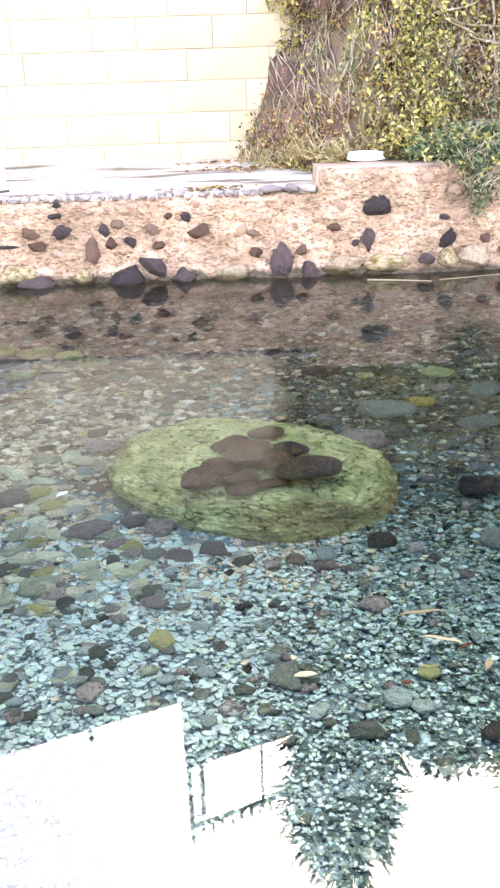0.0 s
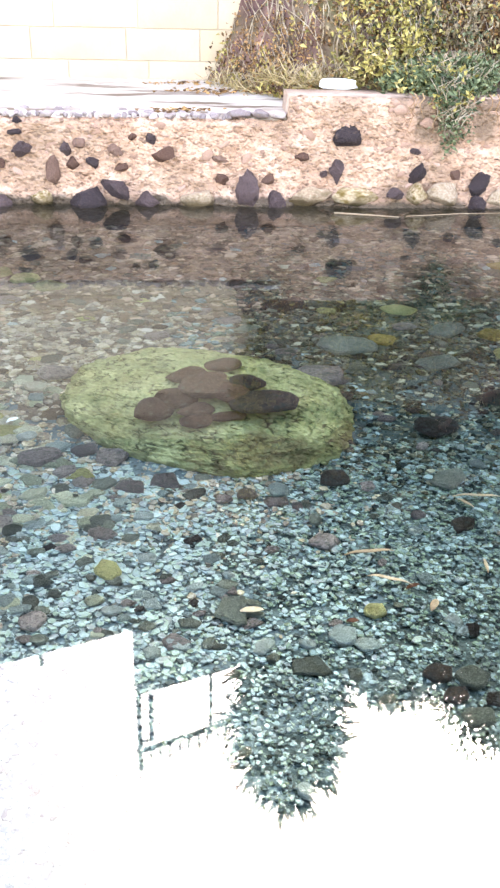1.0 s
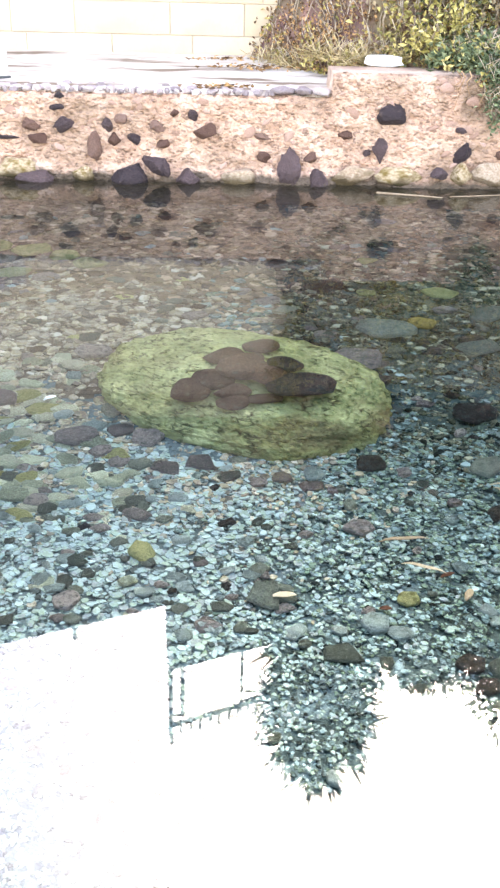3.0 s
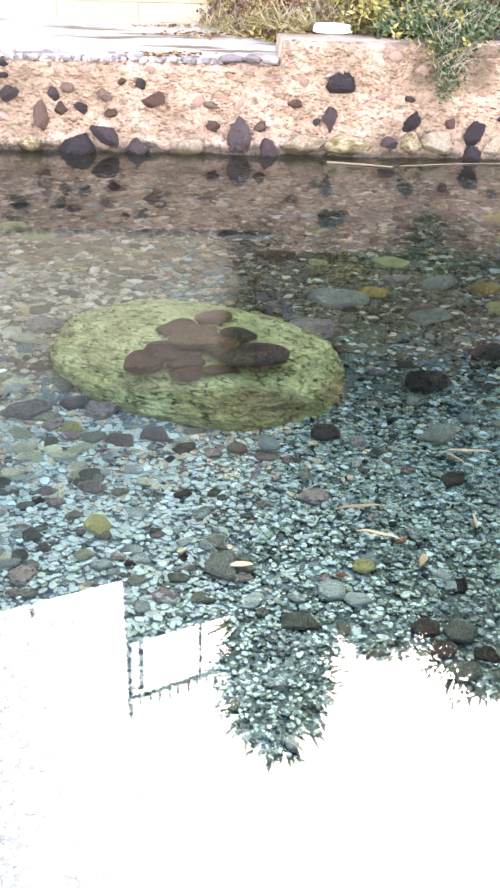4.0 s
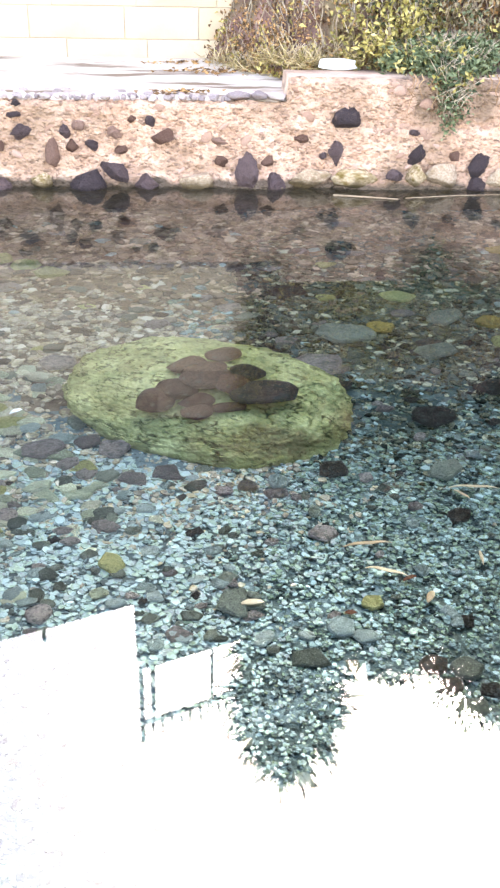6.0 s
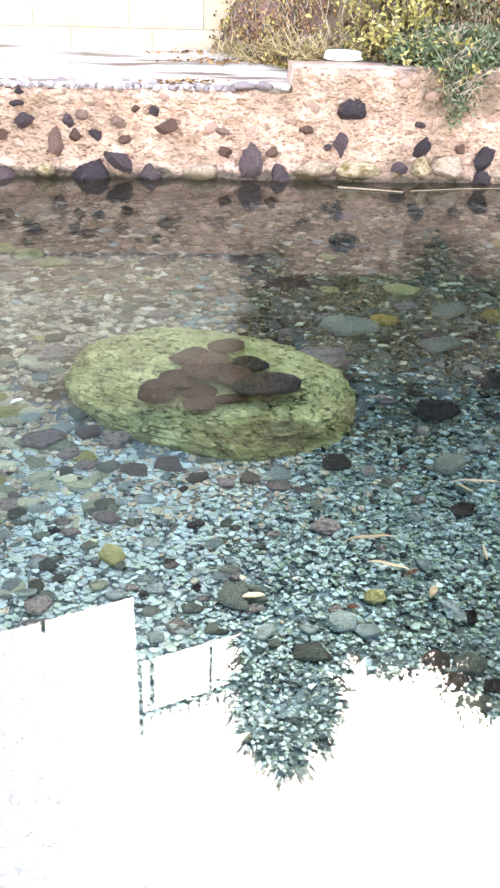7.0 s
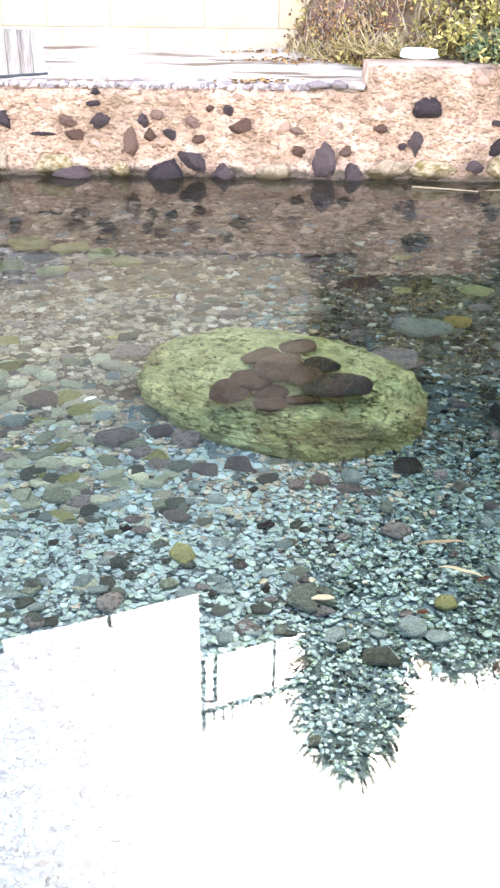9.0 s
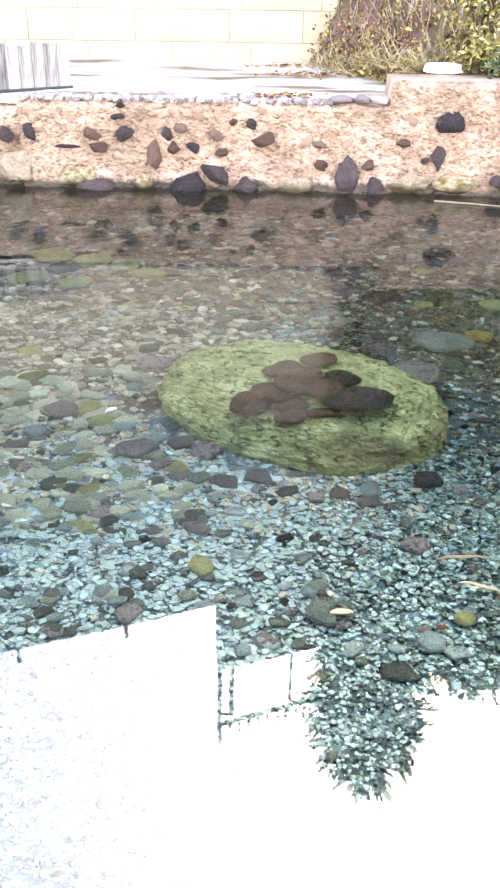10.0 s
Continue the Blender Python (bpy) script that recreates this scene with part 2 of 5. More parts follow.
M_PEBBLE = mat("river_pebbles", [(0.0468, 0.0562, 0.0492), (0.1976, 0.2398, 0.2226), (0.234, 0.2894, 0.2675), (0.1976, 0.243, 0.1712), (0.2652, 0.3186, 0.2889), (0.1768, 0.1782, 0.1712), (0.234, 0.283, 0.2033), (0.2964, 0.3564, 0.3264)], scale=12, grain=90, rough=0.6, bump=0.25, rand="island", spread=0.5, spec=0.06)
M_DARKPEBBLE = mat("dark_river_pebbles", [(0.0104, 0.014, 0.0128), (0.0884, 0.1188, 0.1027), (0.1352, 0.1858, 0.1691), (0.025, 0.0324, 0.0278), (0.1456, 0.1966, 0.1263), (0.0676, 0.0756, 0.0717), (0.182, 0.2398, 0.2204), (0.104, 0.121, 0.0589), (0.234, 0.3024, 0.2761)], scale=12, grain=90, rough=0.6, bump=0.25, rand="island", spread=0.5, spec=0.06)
# Near pebbles: the spiky tree's dark mirror image is painted into their colour.
M_NEARPEBBLE = mat("darkened_near_pebbles", [(0.0072, 0.01, 0.0088), (0.066, 0.0875, 0.0775), (0.0984, 0.135, 0.125), (0.0192, 0.025, 0.0225), (0.1056, 0.1425, 0.0975), (0.0504, 0.0562, 0.055), (0.138, 0.1812, 0.1688), (0.0744, 0.0875, 0.045), (0.192, 0.2438, 0.225)], scale=12, grain=90, rough=0.6, bump=0.25, rand="island", spread=0.5, spec=0.06)
# Far pebbles: silt brown plus the wall's warm reflection painted in.
M_FARPEBBLE = mat("brown_far_pebbles", [(0.0636, 0.0432, 0.0292), (0.0984, 0.0679, 0.0445), (0.1675, 0.1154, 0.0754), (0.0867, 0.0605, 0.0369), (0.2358, 0.1621, 0.1068), (0.0809, 0.0513, 0.0338), (0.1529, 0.1132, 0.0581), (0.3494, 0.2426, 0.1625)], scale=12, grain=90, rough=0.6, bump=0.25, rand="island", spread=0.5, spec=0.06)
# Far right pebbles near black: the hill's dark mirror image put into their colour.
M_HILLMIRRORPEBBLE = mat("dark_far_pebbles", [(0.0058, 0.0069, 0.0048), (0.0174, 0.0183, 0.0121), (0.0784, 0.0772, 0.049), (0.0088, 0.0092, 0.0048), (0.1345, 0.1276, 0.0818), (0.0145, 0.0103, 0.0065), (0.0507, 0.043, 0.0171), (0.2689, 0.2552, 0.1715)], scale=12, grain=90, rough=0.6, bump=0.25, rand="island", spread=0.5, spec=0.06)
# Mid pebbles carry some of the wall's warm reflection in their colour.
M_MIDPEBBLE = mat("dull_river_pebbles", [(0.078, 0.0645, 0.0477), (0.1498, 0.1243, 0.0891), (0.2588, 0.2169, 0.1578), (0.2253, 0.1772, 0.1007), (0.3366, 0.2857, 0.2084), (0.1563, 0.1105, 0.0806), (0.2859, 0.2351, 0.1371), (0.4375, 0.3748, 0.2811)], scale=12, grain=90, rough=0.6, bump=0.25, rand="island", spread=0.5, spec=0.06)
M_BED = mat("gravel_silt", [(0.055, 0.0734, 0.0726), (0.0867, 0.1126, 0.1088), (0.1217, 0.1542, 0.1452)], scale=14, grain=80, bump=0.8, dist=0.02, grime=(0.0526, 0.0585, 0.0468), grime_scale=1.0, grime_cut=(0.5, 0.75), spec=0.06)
M_DARKBED = mat("dark_gravel_silt", [(0.0216, 0.0304, 0.0285), (0.0468, 0.0627, 0.057), (0.0828, 0.1045, 0.095)], scale=14, grain=80, bump=0.8, dist=0.02, grime=(0.05, 0.055, 0.035), grime_scale=1.0, grime_cut=(0.5, 0.75), spec=0.06)
M_FARBED = mat("brown_gravel_silt", [(0.052, 0.0377, 0.026), (0.0936, 0.0702, 0.0481), (0.1365, 0.1053, 0.0728)], scale=14, grain=80, bump=0.8, dist=0.02, spec=0.06)
M_BOULDER = mat("algae_boulder", [(0.18, 0.176, 0.0715), (0.2498, 0.2418, 0.0976), (0.3106, 0.2979, 0.1269), (0.3911, 0.3677, 0.171)], scale=6, grain=34, stretch=(0.9, 1, 1.3), bump=0.9, dist=0.03, grime=(0.139, 0.1147, 0.0374), grime_scale=2.4, grime_cut=(0.52, 0.72), spec=0.06)


def add_wrinkles(m, colour, scale, stretch, width):
    """A coat of lumps with broken dark cracks between them, drawn out along the stone."""
    n, l = m.node_tree.nodes, m.node_tree.links
    b = n["Principled BSDF"]
    was = b.inputs["Base Color"].links[0].from_socket
    tc, mp, ns, warp, vo = n.new("ShaderNodeTexCoord"), n.new("ShaderNodeMapping"), n.new("ShaderNodeTexNoise"), n.new("ShaderNodeMix"), n.new("ShaderNodeTexVoronoi")
    mp.inputs["Scale"].default_value = stretch
    ns.inputs["Scale"].default_value, ns.inputs["Detail"].default_value = scale * 0.6, 3
    vo.feature = "DISTANCE_TO_EDGE"
    vo.inputs["Scale"].default_value = scale
    warp.data_type = "RGBA"
    warp.inputs["Factor"].default_value = 0.02
    l.new(tc.outputs["Object"], mp.inputs["Vector"])
    l.new(mp.outputs["Vector"], ns.inputs["Vector"])
    l.new(mp.outputs["Vector"], warp.inputs["A"])
    l.new(ns.outputs["Color"], warp.inputs["B"])
    l.new(warp.outputs["Result"], vo.inputs["Vector"])
    mr, gap, cut, both = n.new("ShaderNodeMapRange"), n.new("ShaderNodeTexNoise"), n.new("ShaderNodeMapRange"), n.new("ShaderNodeMath")
    l.new(vo.outputs["Distance"], mr.inputs["Value"])
    mr.inputs["From Min"].default_value, mr.inputs["From Max"].default_value = 0.0, width
    mr.inputs["To Min"].default_value, mr.inputs["To Max"].default_value = 0.62, 0.0
    gap.inputs["Scale"].default_value, gap.inputs["Detail"].default_value = scale * 0.55, 2
    l.new(tc.outputs["Object"], gap.inputs["Vector"])
    l.new(gap.outputs["Fac"], cut.inputs["Value"])
    cut.inputs["From Min"].default_value, cut.inputs["From Max"].default_value = 0.50, 0.62
    both.operation = "MULTIPLY"
    l.new(mr.outputs["Result"], both.inputs[0])
    l.new(cut.outputs["Result"], both.inputs[1])
    mx = n.new("ShaderNodeMix")
    mx.data_type = "RGBA"
    l.new(both.outputs[0], mx.inputs["Factor"])
    l.new(was, mx.inputs["A"])
    mx.inputs["B"].default_value = (*colour, 1)
    l.new(mx.outputs["Result"], b.inputs["Base Color"])
    bp = n.new("ShaderNodeBump")
    bp.invert = True
    bp.inputs["Strength"].default_value, bp.inputs["Distance"].default_value = 1.0, 0.03
    l.new(both.outputs[0], bp.inputs["Height"])
    l.new(b.inputs["Normal"].links[0].from_socket, bp.inputs["Normal"])
    l.new(bp.outputs["Normal"], b.inputs["Normal"])


add_wrinkles(M_BOULDER, (0.020, 0.025, 0.008), 29.0, (0.5, 0.95, 1.6), 0.15)
def add_patch(m, colour, at, reach):
    """A ragged brown patch round one spot."""
    n, l = m.node_tree.nodes, m.node_tree.links
    b = n["Principled BSDF"]
    was = b.inputs["Base Color"].links[0].from_socket
    geo, mp, size, ns, ad, mr, mx = n.new("ShaderNodeNewGeometry"), n.new("ShaderNodeMapping"), n.new("ShaderNodeVectorMath"), n.new("ShaderNodeTexNoise"), n.new("ShaderNodeMath"), n.new("ShaderNodeMapRange"), n.new("ShaderNodeMix")
    mp.vector_type = "POINT"
    mp.inputs["Scale"].default_value = [1 / r for r in reach]
    mp.inputs["Location"].default_value = [-a / r for a, r in zip(at, reach)]
    l.new(geo.outputs["Position"], mp.inputs["Vector"])
    size.operation = "LENGTH"
    l.new(mp.outputs["Vector"], size.inputs[0])
    ns.inputs["Scale"].default_value, ns.inputs["Detail"].default_value = 9.0, 5
    l.new(geo.outputs["Position"], ns.inputs["Vector"])
    ad.operation = "MULTIPLY_ADD"
    l.new(ns.outputs["Fac"], ad.inputs[0])
    ad.inputs[1].default_value = 1.2
    l.new(size.outputs["Value"], ad.inputs[2])
    mr.inputs["From Min"].default_value, mr.inputs["From Max"].default_value = 1.35, 1.75
    mr.inputs["To Min"].default_value, mr.inputs["To Max"].default_value = 0.75, 0.0
    l.new(ad.outputs[0], mr.inputs["Value"])
    mx.data_type = "RGBA"
    l.new(mr.outputs["Result"], mx.inputs["Factor"])
    l.new(was, mx.inputs["A"])
    mx.inputs["B"].default_value = (*colour, 1)
    l.new(mx.outputs["Result"], b.inputs["Base Color"])


add_patch(M_BOULDER, (0.125, 0.098, 0.045), (0.48, 4.33, -0.52), (0.24, 0.14, 0.14))
add_flecks(M_BOULDER, 38.0, (0.115, 0.138, 0.058), 0.012)
M_COBBLE = mat("brown_cobble", [(0.0457, 0.0238, 0.0167), (0.0805, 0.0432, 0.0294), (0.1306, 0.0723, 0.0493)], scale=8, grain=60, bump=0.8, rand="object", spread=0.3, spec=0.06, fw=0.8, grime=(0.0948, 0.0772, 0.0544), grime_scale=3.0, grime_cut=(0.55, 0.72))
M_ROCK = mat("weathered_hill_rock", [(0.0524, 0.0263, 0.023), (0.1093, 0.0547, 0.0446), (0.1837, 0.0955, 0.0736), (0.2798, 0.1483, 0.1056)], scale=3.2, grain=18, fw=0.3, stretch=(1, 1, 0.6), bump=0.9, dist=0.08, grime=(0.16, 0.13, 0.055), grime_scale=1.8, grime_cut=(0.5, 0.7), spec=0.15)
M_GROUND = mat("trodden_earth", [(0.117, 0.0975, 0.0741), (0.156, 0.1326, 0.1053), (0.1872, 0.1638, 0.1326)], scale=0.8, grain=18, bump=0.5, grime=(0.065, 0.0845, 0.026), grime_scale=0.3, grime_cut=(0.48, 0.6))
M_FACADE = mat("weathered_render", [(0.065, 0.0553, 0.0455), (0.0975, 0.0813, 0.065), (0.13, 0.1105, 0.091)], scale=1.2, grain=30, bump=0.3)
M_ROOF = mat("concrete_roof_edge", [(0.091, 0.0845, 0.078), (0.143, 0.13, 0.117)], scale=2, bump=0.3)
M_IRON = mat("dark_painted_iron", [(0.0195, 0.0195, 0.0195), (0.039, 0.0358, 0.0325)], scale=8, rough=0.5, bump=0.1)
M_PLANK = mat("bleached_wood", [(0.068, 0.0468, 0.0385), (0.2295, 0.1755, 0.14), (0.391, 0.3198, 0.259)], scale=6, grain=26, fw=0.9, stretch=(3.5, 3.5, 0.22), bump=0.4, rand="object", spread=0.3)
M_WHITE = mat("white_limestone", [(0.72, 0.68, 0.62), (0.80, 0.78, 0.74)], scale=8, grain=50, bump=0.3)
# Recess shade is painted into this near-black block colour.
M_BLOCK = mat("shaded_dark_block", [(0.026, 0.0155, 0.012), (0.047, 0.029, 0.0225), (0.074, 0.047, 0.036)], scale=5, grain=40, bump=0.5, rand="object", spread=0.3, spec=0.15)
M_STRAW = mat("dry_bamboo_leaf", [(0.2359, 0.1506, 0.0787), (0.3408, 0.2425, 0.1376), (0.4193, 0.3276, 0.2162)], scale=12, grain=80, rough=0.6, bump=0.2, rand="object", spread=0.25)
M_REED = mat("tan_reed", [(0.221, 0.13, 0.065), (0.312, 0.208, 0.117)], scale=12, grain=80, rough=0.6, bump=0.2)
M_RUST = mat("red_brown_leaf", [(0.065, 0.0234, 0.013), (0.1105, 0.0455, 0.0228)], scale=12, grain=80, rough=0.6, bump=0.2, spec=0.06)
M_BARK = mat("grey_bark", [(0.0585, 0.0455, 0.0358), (0.104, 0.0845, 0.065), (0.156, 0.13, 0.104)], scale=6, grain=50, stretch=(1, 1, 0.3), bump=0.6)
M_VINE = mat("dry_vine_stem", [(0.1674, 0.1081, 0.065), (0.3181, 0.2202, 0.1338), (0.4855, 0.3684, 0.2447)], scale=8, grain=60, bump=0.3)
M_ROOT = mat("orange_root", [(0.156, 0.0677, 0.0261), (0.3016, 0.1509, 0.0603), (0.4576, 0.2704, 0.1248)], scale=8, grain=60, bump=0.3)
M_IVY = leaf_mat("yellow_green_leaf", [(0.1336, 0.1009, 0.0228), (0.2616, 0.196, 0.0463), (0.3784, 0.2793, 0.0784), (0.512, 0.3773, 0.1354)])
M_FERN = leaf_mat("blue_green_leaf", [(0.0371, 0.0415, 0.0178), (0.0774, 0.0829, 0.0346), (0.138, 0.1354, 0.0618), (0.2422, 0.2099, 0.1038)])
M_SHRUB = leaf_mat("fresh_green_leaf", [(0.0357, 0.0443, 0.0176), (0.0723, 0.0861, 0.0344), (0.1275, 0.1394, 0.06), (0.2125, 0.2148, 0.1)])
M_DRY = leaf_mat("dry_olive_leaf", [(0.0672, 0.0301, 0.0125), (0.1568, 0.0754, 0.0281), (0.3026, 0.1547, 0.0531), (0.4706, 0.2461, 0.0938)])
M_GRASS = leaf_mat("straw_grass", [(0.1943, 0.1319, 0.0477), (0.3438, 0.2386, 0.0953), (0.4933, 0.3516, 0.1843)])
M_PALELEAF = leaf_mat("pale_shrivelled_leaf", [(0.1245, 0.0783, 0.0378), (0.2011, 0.1331, 0.0629), (0.2777, 0.1918, 0.1006)])
# Near-black leaf tone, deepened to keep the mirrored foliage dark.
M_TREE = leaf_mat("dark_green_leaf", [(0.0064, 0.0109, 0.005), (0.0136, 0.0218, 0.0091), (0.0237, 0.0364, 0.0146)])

M_WATER = bpy.data.materials.new("clear_water")
M_WATER.use_nodes = True
wt, wk = M_WATER.node_tree.nodes, M_WATER.node_tree.links
wt.remove(wt["Principled BSDF"])
bent = wt.new("ShaderNodeBsdfRefraction")
bent.inputs["IOR"].default_value, bent.inputs["Roughness"].default_value = 1.333, 0.0
bent.inputs["Color"].default_value = (0.86, 0.972, 0.972, 1)
gloss = wt.new("ShaderNodeBsdfGlossy")
gloss.inputs["Roughness"].default_value = 0.0
fres = wt.new("ShaderNodeFresnel")
fres.inputs["IOR"].default_value = 1.58
wmix = wt.new("ShaderNodeMixShader")
wtc, wmp = wt.new("ShaderNodeTexCoord"), wt.new("ShaderNodeMapping")
wmp.inputs["Scale"].default_value = (0.55, 1.0, 1.0)
rip, swell = wt.new("ShaderNodeTexNoise"), wt.new("ShaderNodeTexNoise")
rip.inputs["Scale"].default_value, rip.inputs["Detail"].default_value = 6.0, 0.0
swell.inputs["Scale"].default_value, swell.inputs["Detail"].default_value = 1.6, 1.0
wadd = wt.new("ShaderNodeMath")
wadd.operation = "MULTIPLY_ADD"
wadd.inputs[1].default_value = 0.04
wbump = wt.new("ShaderNodeBump")
wbump.inputs["Strength"].default_value, wbump.inputs["Distance"].default_value = 1.0, 0.0006
wk.new(wtc.outputs["Object"], wmp.inputs["Vector"])
wk.new(wmp.outputs["Vector"], rip.inputs["Vector"])
wk.new(wmp.outputs["Vector"], swell.inputs["Vector"])
wk.new(rip.outputs["Fac"], wadd.inputs[0])
wk.new(swell.outputs["Fac"], wadd.inputs[2])
wk.new(wadd.outputs[0], wbump.inputs["Height"])
for node in (bent, gloss, fres):
    wk.new(wbump.outputs["Normal"], node.inputs["Normal"])
wk.new(fres.outputs[0], wmix.inputs[0])
wk.new(bent.outputs[0], wmix.inputs[1])
wk.new(gloss.outputs[0], wmix.inputs[2])
wk.new(wmix.outputs[0], wt["Material Output"].inputs["Surface"])


# ---- builders ----
def mesh_of(name, verts, faces, material=None, smooth=True):
    me = bpy.data.meshes.new(name)
    me.from_pydata([tuple(v) for v in verts], [], [tuple(f) for f in faces])
    if smooth:
        me.polygons.foreach_set("use_smooth", [True] * len(me.polygons))
    if material:
        me.materials.append(material)
    me.update()
    return me


def big_mesh(name, verts, tris, material, smooth=True):
    """A mesh of many triangles, from arrays."""
    me = bpy.data.meshes.new(name)
    verts, tris = np.asarray(verts, np.float32), np.asarray(tris, np.int32)
    me.vertices.add(len(verts))
    me.vertices.foreach_set("co", verts.ravel())
    me.loops.add(tris.size)
    me.loops.foreach_set("vertex_index", tris.ravel())
    me.polygons.add(len(tris))
    me.polygons.foreach_set("loop_start", np.arange(0, tris.size, 3, dtype=np.int32))
    me.polygons.foreach_set("use_smooth", np.full(len(tris), smooth))
    me.materials.append(material)
    me.update(calc_edges=True)
    return me


def put(name, me, parent=None, m=None, label=""):
    ob = new(name, me)
    if parent:
        ob.parent = parent
    if m is not None:
        ob.matrix_basis = m
    if label:
        ob["label"] = label
    return ob


def ico(level):
    bm = bmesh.new()
    bmesh.ops.create_icosphere(bm, subdivisions=level, radius=1.0)
    v = np.array([x.co[:] for x in bm.verts])
    f = np.array([[x.index for x in p.verts] for p in bm.faces])
    bm.free()
    return v, f


def fbm(p, size, octaves=3):
    return noise.fractal(Vector(p) * size, 1.0, 2.0, octaves)


def stone_shape(level, seed, rough=0.26, flat=1.0, facets=6, lumps=0.0):
    """A unit stone: a sphere pushed about by noise and cut by a few soft planes."""
    v, f = ico(level)
    rng = np.random.RandomState(seed)
    out = []
    cuts = [(rng.normal(size=3), rng.uniform(0.55, 0.85)) for _ in range(facets)]
    for p in v:
        q = p * (1 + rough * fbm(p + seed * 7.3, 0.9))
        for c, d in cuts:
            c = c / np.linalg.norm(c)
            over = q @ c - d
            if over > 0:
                q = q - c * over * 0.92
        q = q * (1 + lumps * fbm(p + seed * 3.1, 2.6))
        out.append(q * (1, 1, flat))
    out = np.array(out)
    out -= (out.max(0) + out.min(0)) / 2
    return out / (np.abs(out).max(0) + 1e-9), f


STONES = [stone_shape(3, s) for s in range(9)]
WEDGE = [stone_shape(4, 60 + s, rough=0.34, facets=15, lumps=0.10) for s in range(9)]
ROUND = [stone_shape(3, 40 + s, rough=0.16, facets=2) for s in range(5)]


def slab_shape(seed, sides=18):
    """A unit flat stone: a broken polygon outline, a nearly flat top and worn edges."""
    r = np.random.RandomState(seed)
    n = r.randint(4, 8)
    turn = np.sort((np.arange(n) + r.uniform(-0.32, 0.32, n)) / n * 2 * math.pi)
    reach = r.uniform(0.66, 1.0, n)
    vs, fs = [], []
    for k in range(sides):
        a = 2 * math.pi * k / sides
        rad = min(d / max(0.2, math.cos(a - t)) for t, d in zip(turn, reach) if math.cos(a - t) > 0.2) if any(math.cos(a - t) > 0.2 for t in turn) else 1.0
        rad = min(rad, 1.35)
        vs.append((math.cos(a) * rad, math.sin(a) * rad))
    ring = np.array(vs)
    tilt = r.normal(0, 0.25, 2)
    out = []
    for size, z in ((0.80, -1.0), (1.0, -0.1), (0.97, 0.45), (0.86, 0.82), (0.5, 0.95)):
        for p in ring * size:
            lift = 0.16 * fbm((p[0] + seed, p[1], z), 2.0) + (p @ tilt if z > 0 else 0.0)
            out.append((p[0], p[1], z + lift))
    out += [(0, 0, -1.0), (0, 0, 0.95)]
    for j in range(4):
        for k in range(sides):
            k2 = (k + 1) % sides
            fs.append((j * sides + k, j * sides + k2, (j + 1) * sides + k2, (j + 1) * sides + k))
    top, low = len(out) - 1, len(out) - 2
    fs += [(4 * sides + k, 4 * sides + (k + 1) % sides, top) for k in range(sides)] + [((k + 1) % sides, k, low) for k in range(sides)]
    out = np.array(out)
    out -= (out.max(0) + out.min(0)) / 2
    return out / np.abs(out).max(0), fs


FLAT = [slab_shape(300 + s) for s in range(12)]
CHIP = [slab_shape(340 + s, 12) for s in range(8)]
SMALL = [stone_shape(2, 20 + s, rough=0.25) for s in range(8)]


def stone_meshes(tag, shapes, material, smooth=True):
    return [mesh_of(tag, v, f, material, smooth) for v, f in shapes]


def tube(points, r0, r1, sides=5):
    """A bent, tapering stem along points."""
    pts = [Vector(p) for p in points]
    vs, fs = [], []
    for i, p in enumerate(pts):
        d = (pts[min(i + 1, len(pts) - 1)] - pts[max(i - 1, 0)]).normalized()
        a = d.orthogonal().normalized()
        b = d.cross(a)
        r = r0 + (r1 - r0) * i / (len(pts) - 1)
        for k in range(sides):
            w = 2 * math.pi * k / sides
            vs.append(p + a * math.cos(w) * r + b * math.sin(w) * r)
    for i in range(len(pts) - 1):
        for k in range(sides):
            k2 = (k + 1) % sides
            fs.append((i * sides + k, i * sides + k2, (i + 1) * sides + k2, (i + 1) * sides + k))
    fs.append(tuple(range(sides))[::-1])
    fs.append(tuple((len(pts) - 1) * sides + k for k in range(sides)))
    return vs, fs


def join(pieces):
    vs, fs = [], []
    for v, f in pieces:
        o = len(vs)
        vs += list(v)
        fs += [tuple(i + o for i in q) for q in f]
    return vs, fs


def leaves(name, pos, along, length, width, material, fold=0.25, seed=1):
    """Many leaves, each folded along its rib: pos and along are n x 3, length and width n."""
    rng = np.random.RandomState(seed)
    n = len(pos)
    d = along / np.linalg.norm(along, axis=1, keepdims=True)
    side = np.cross(d, rng.normal(size=(n, 3)))
    side /= np.linalg.norm(side, axis=1, keepdims=True)
    up = np.cross(side, d)
    L, W = length[:, None], width[:, None]
    base, tip = pos, pos + d * L - up * L * 0.15
    mid = pos + d * L * 0.45
    a, b = mid + side * W * 0.5 + up * W * fold, mid - side * W * 0.5 + up * W * fold
    verts = np.stack([base, a, tip, b, mid], 1).reshape(-1, 3)
    o = (np.arange(n) * 5)[:, None]
    tris = np.concatenate([o + [[0, 1, 4]], o + [[1, 2, 4]], o + [[2, 3, 4]], o + [[3, 0, 4]]], 1).reshape(-1, 3)
    return big_mesh(name, verts, tris, material, smooth=False)


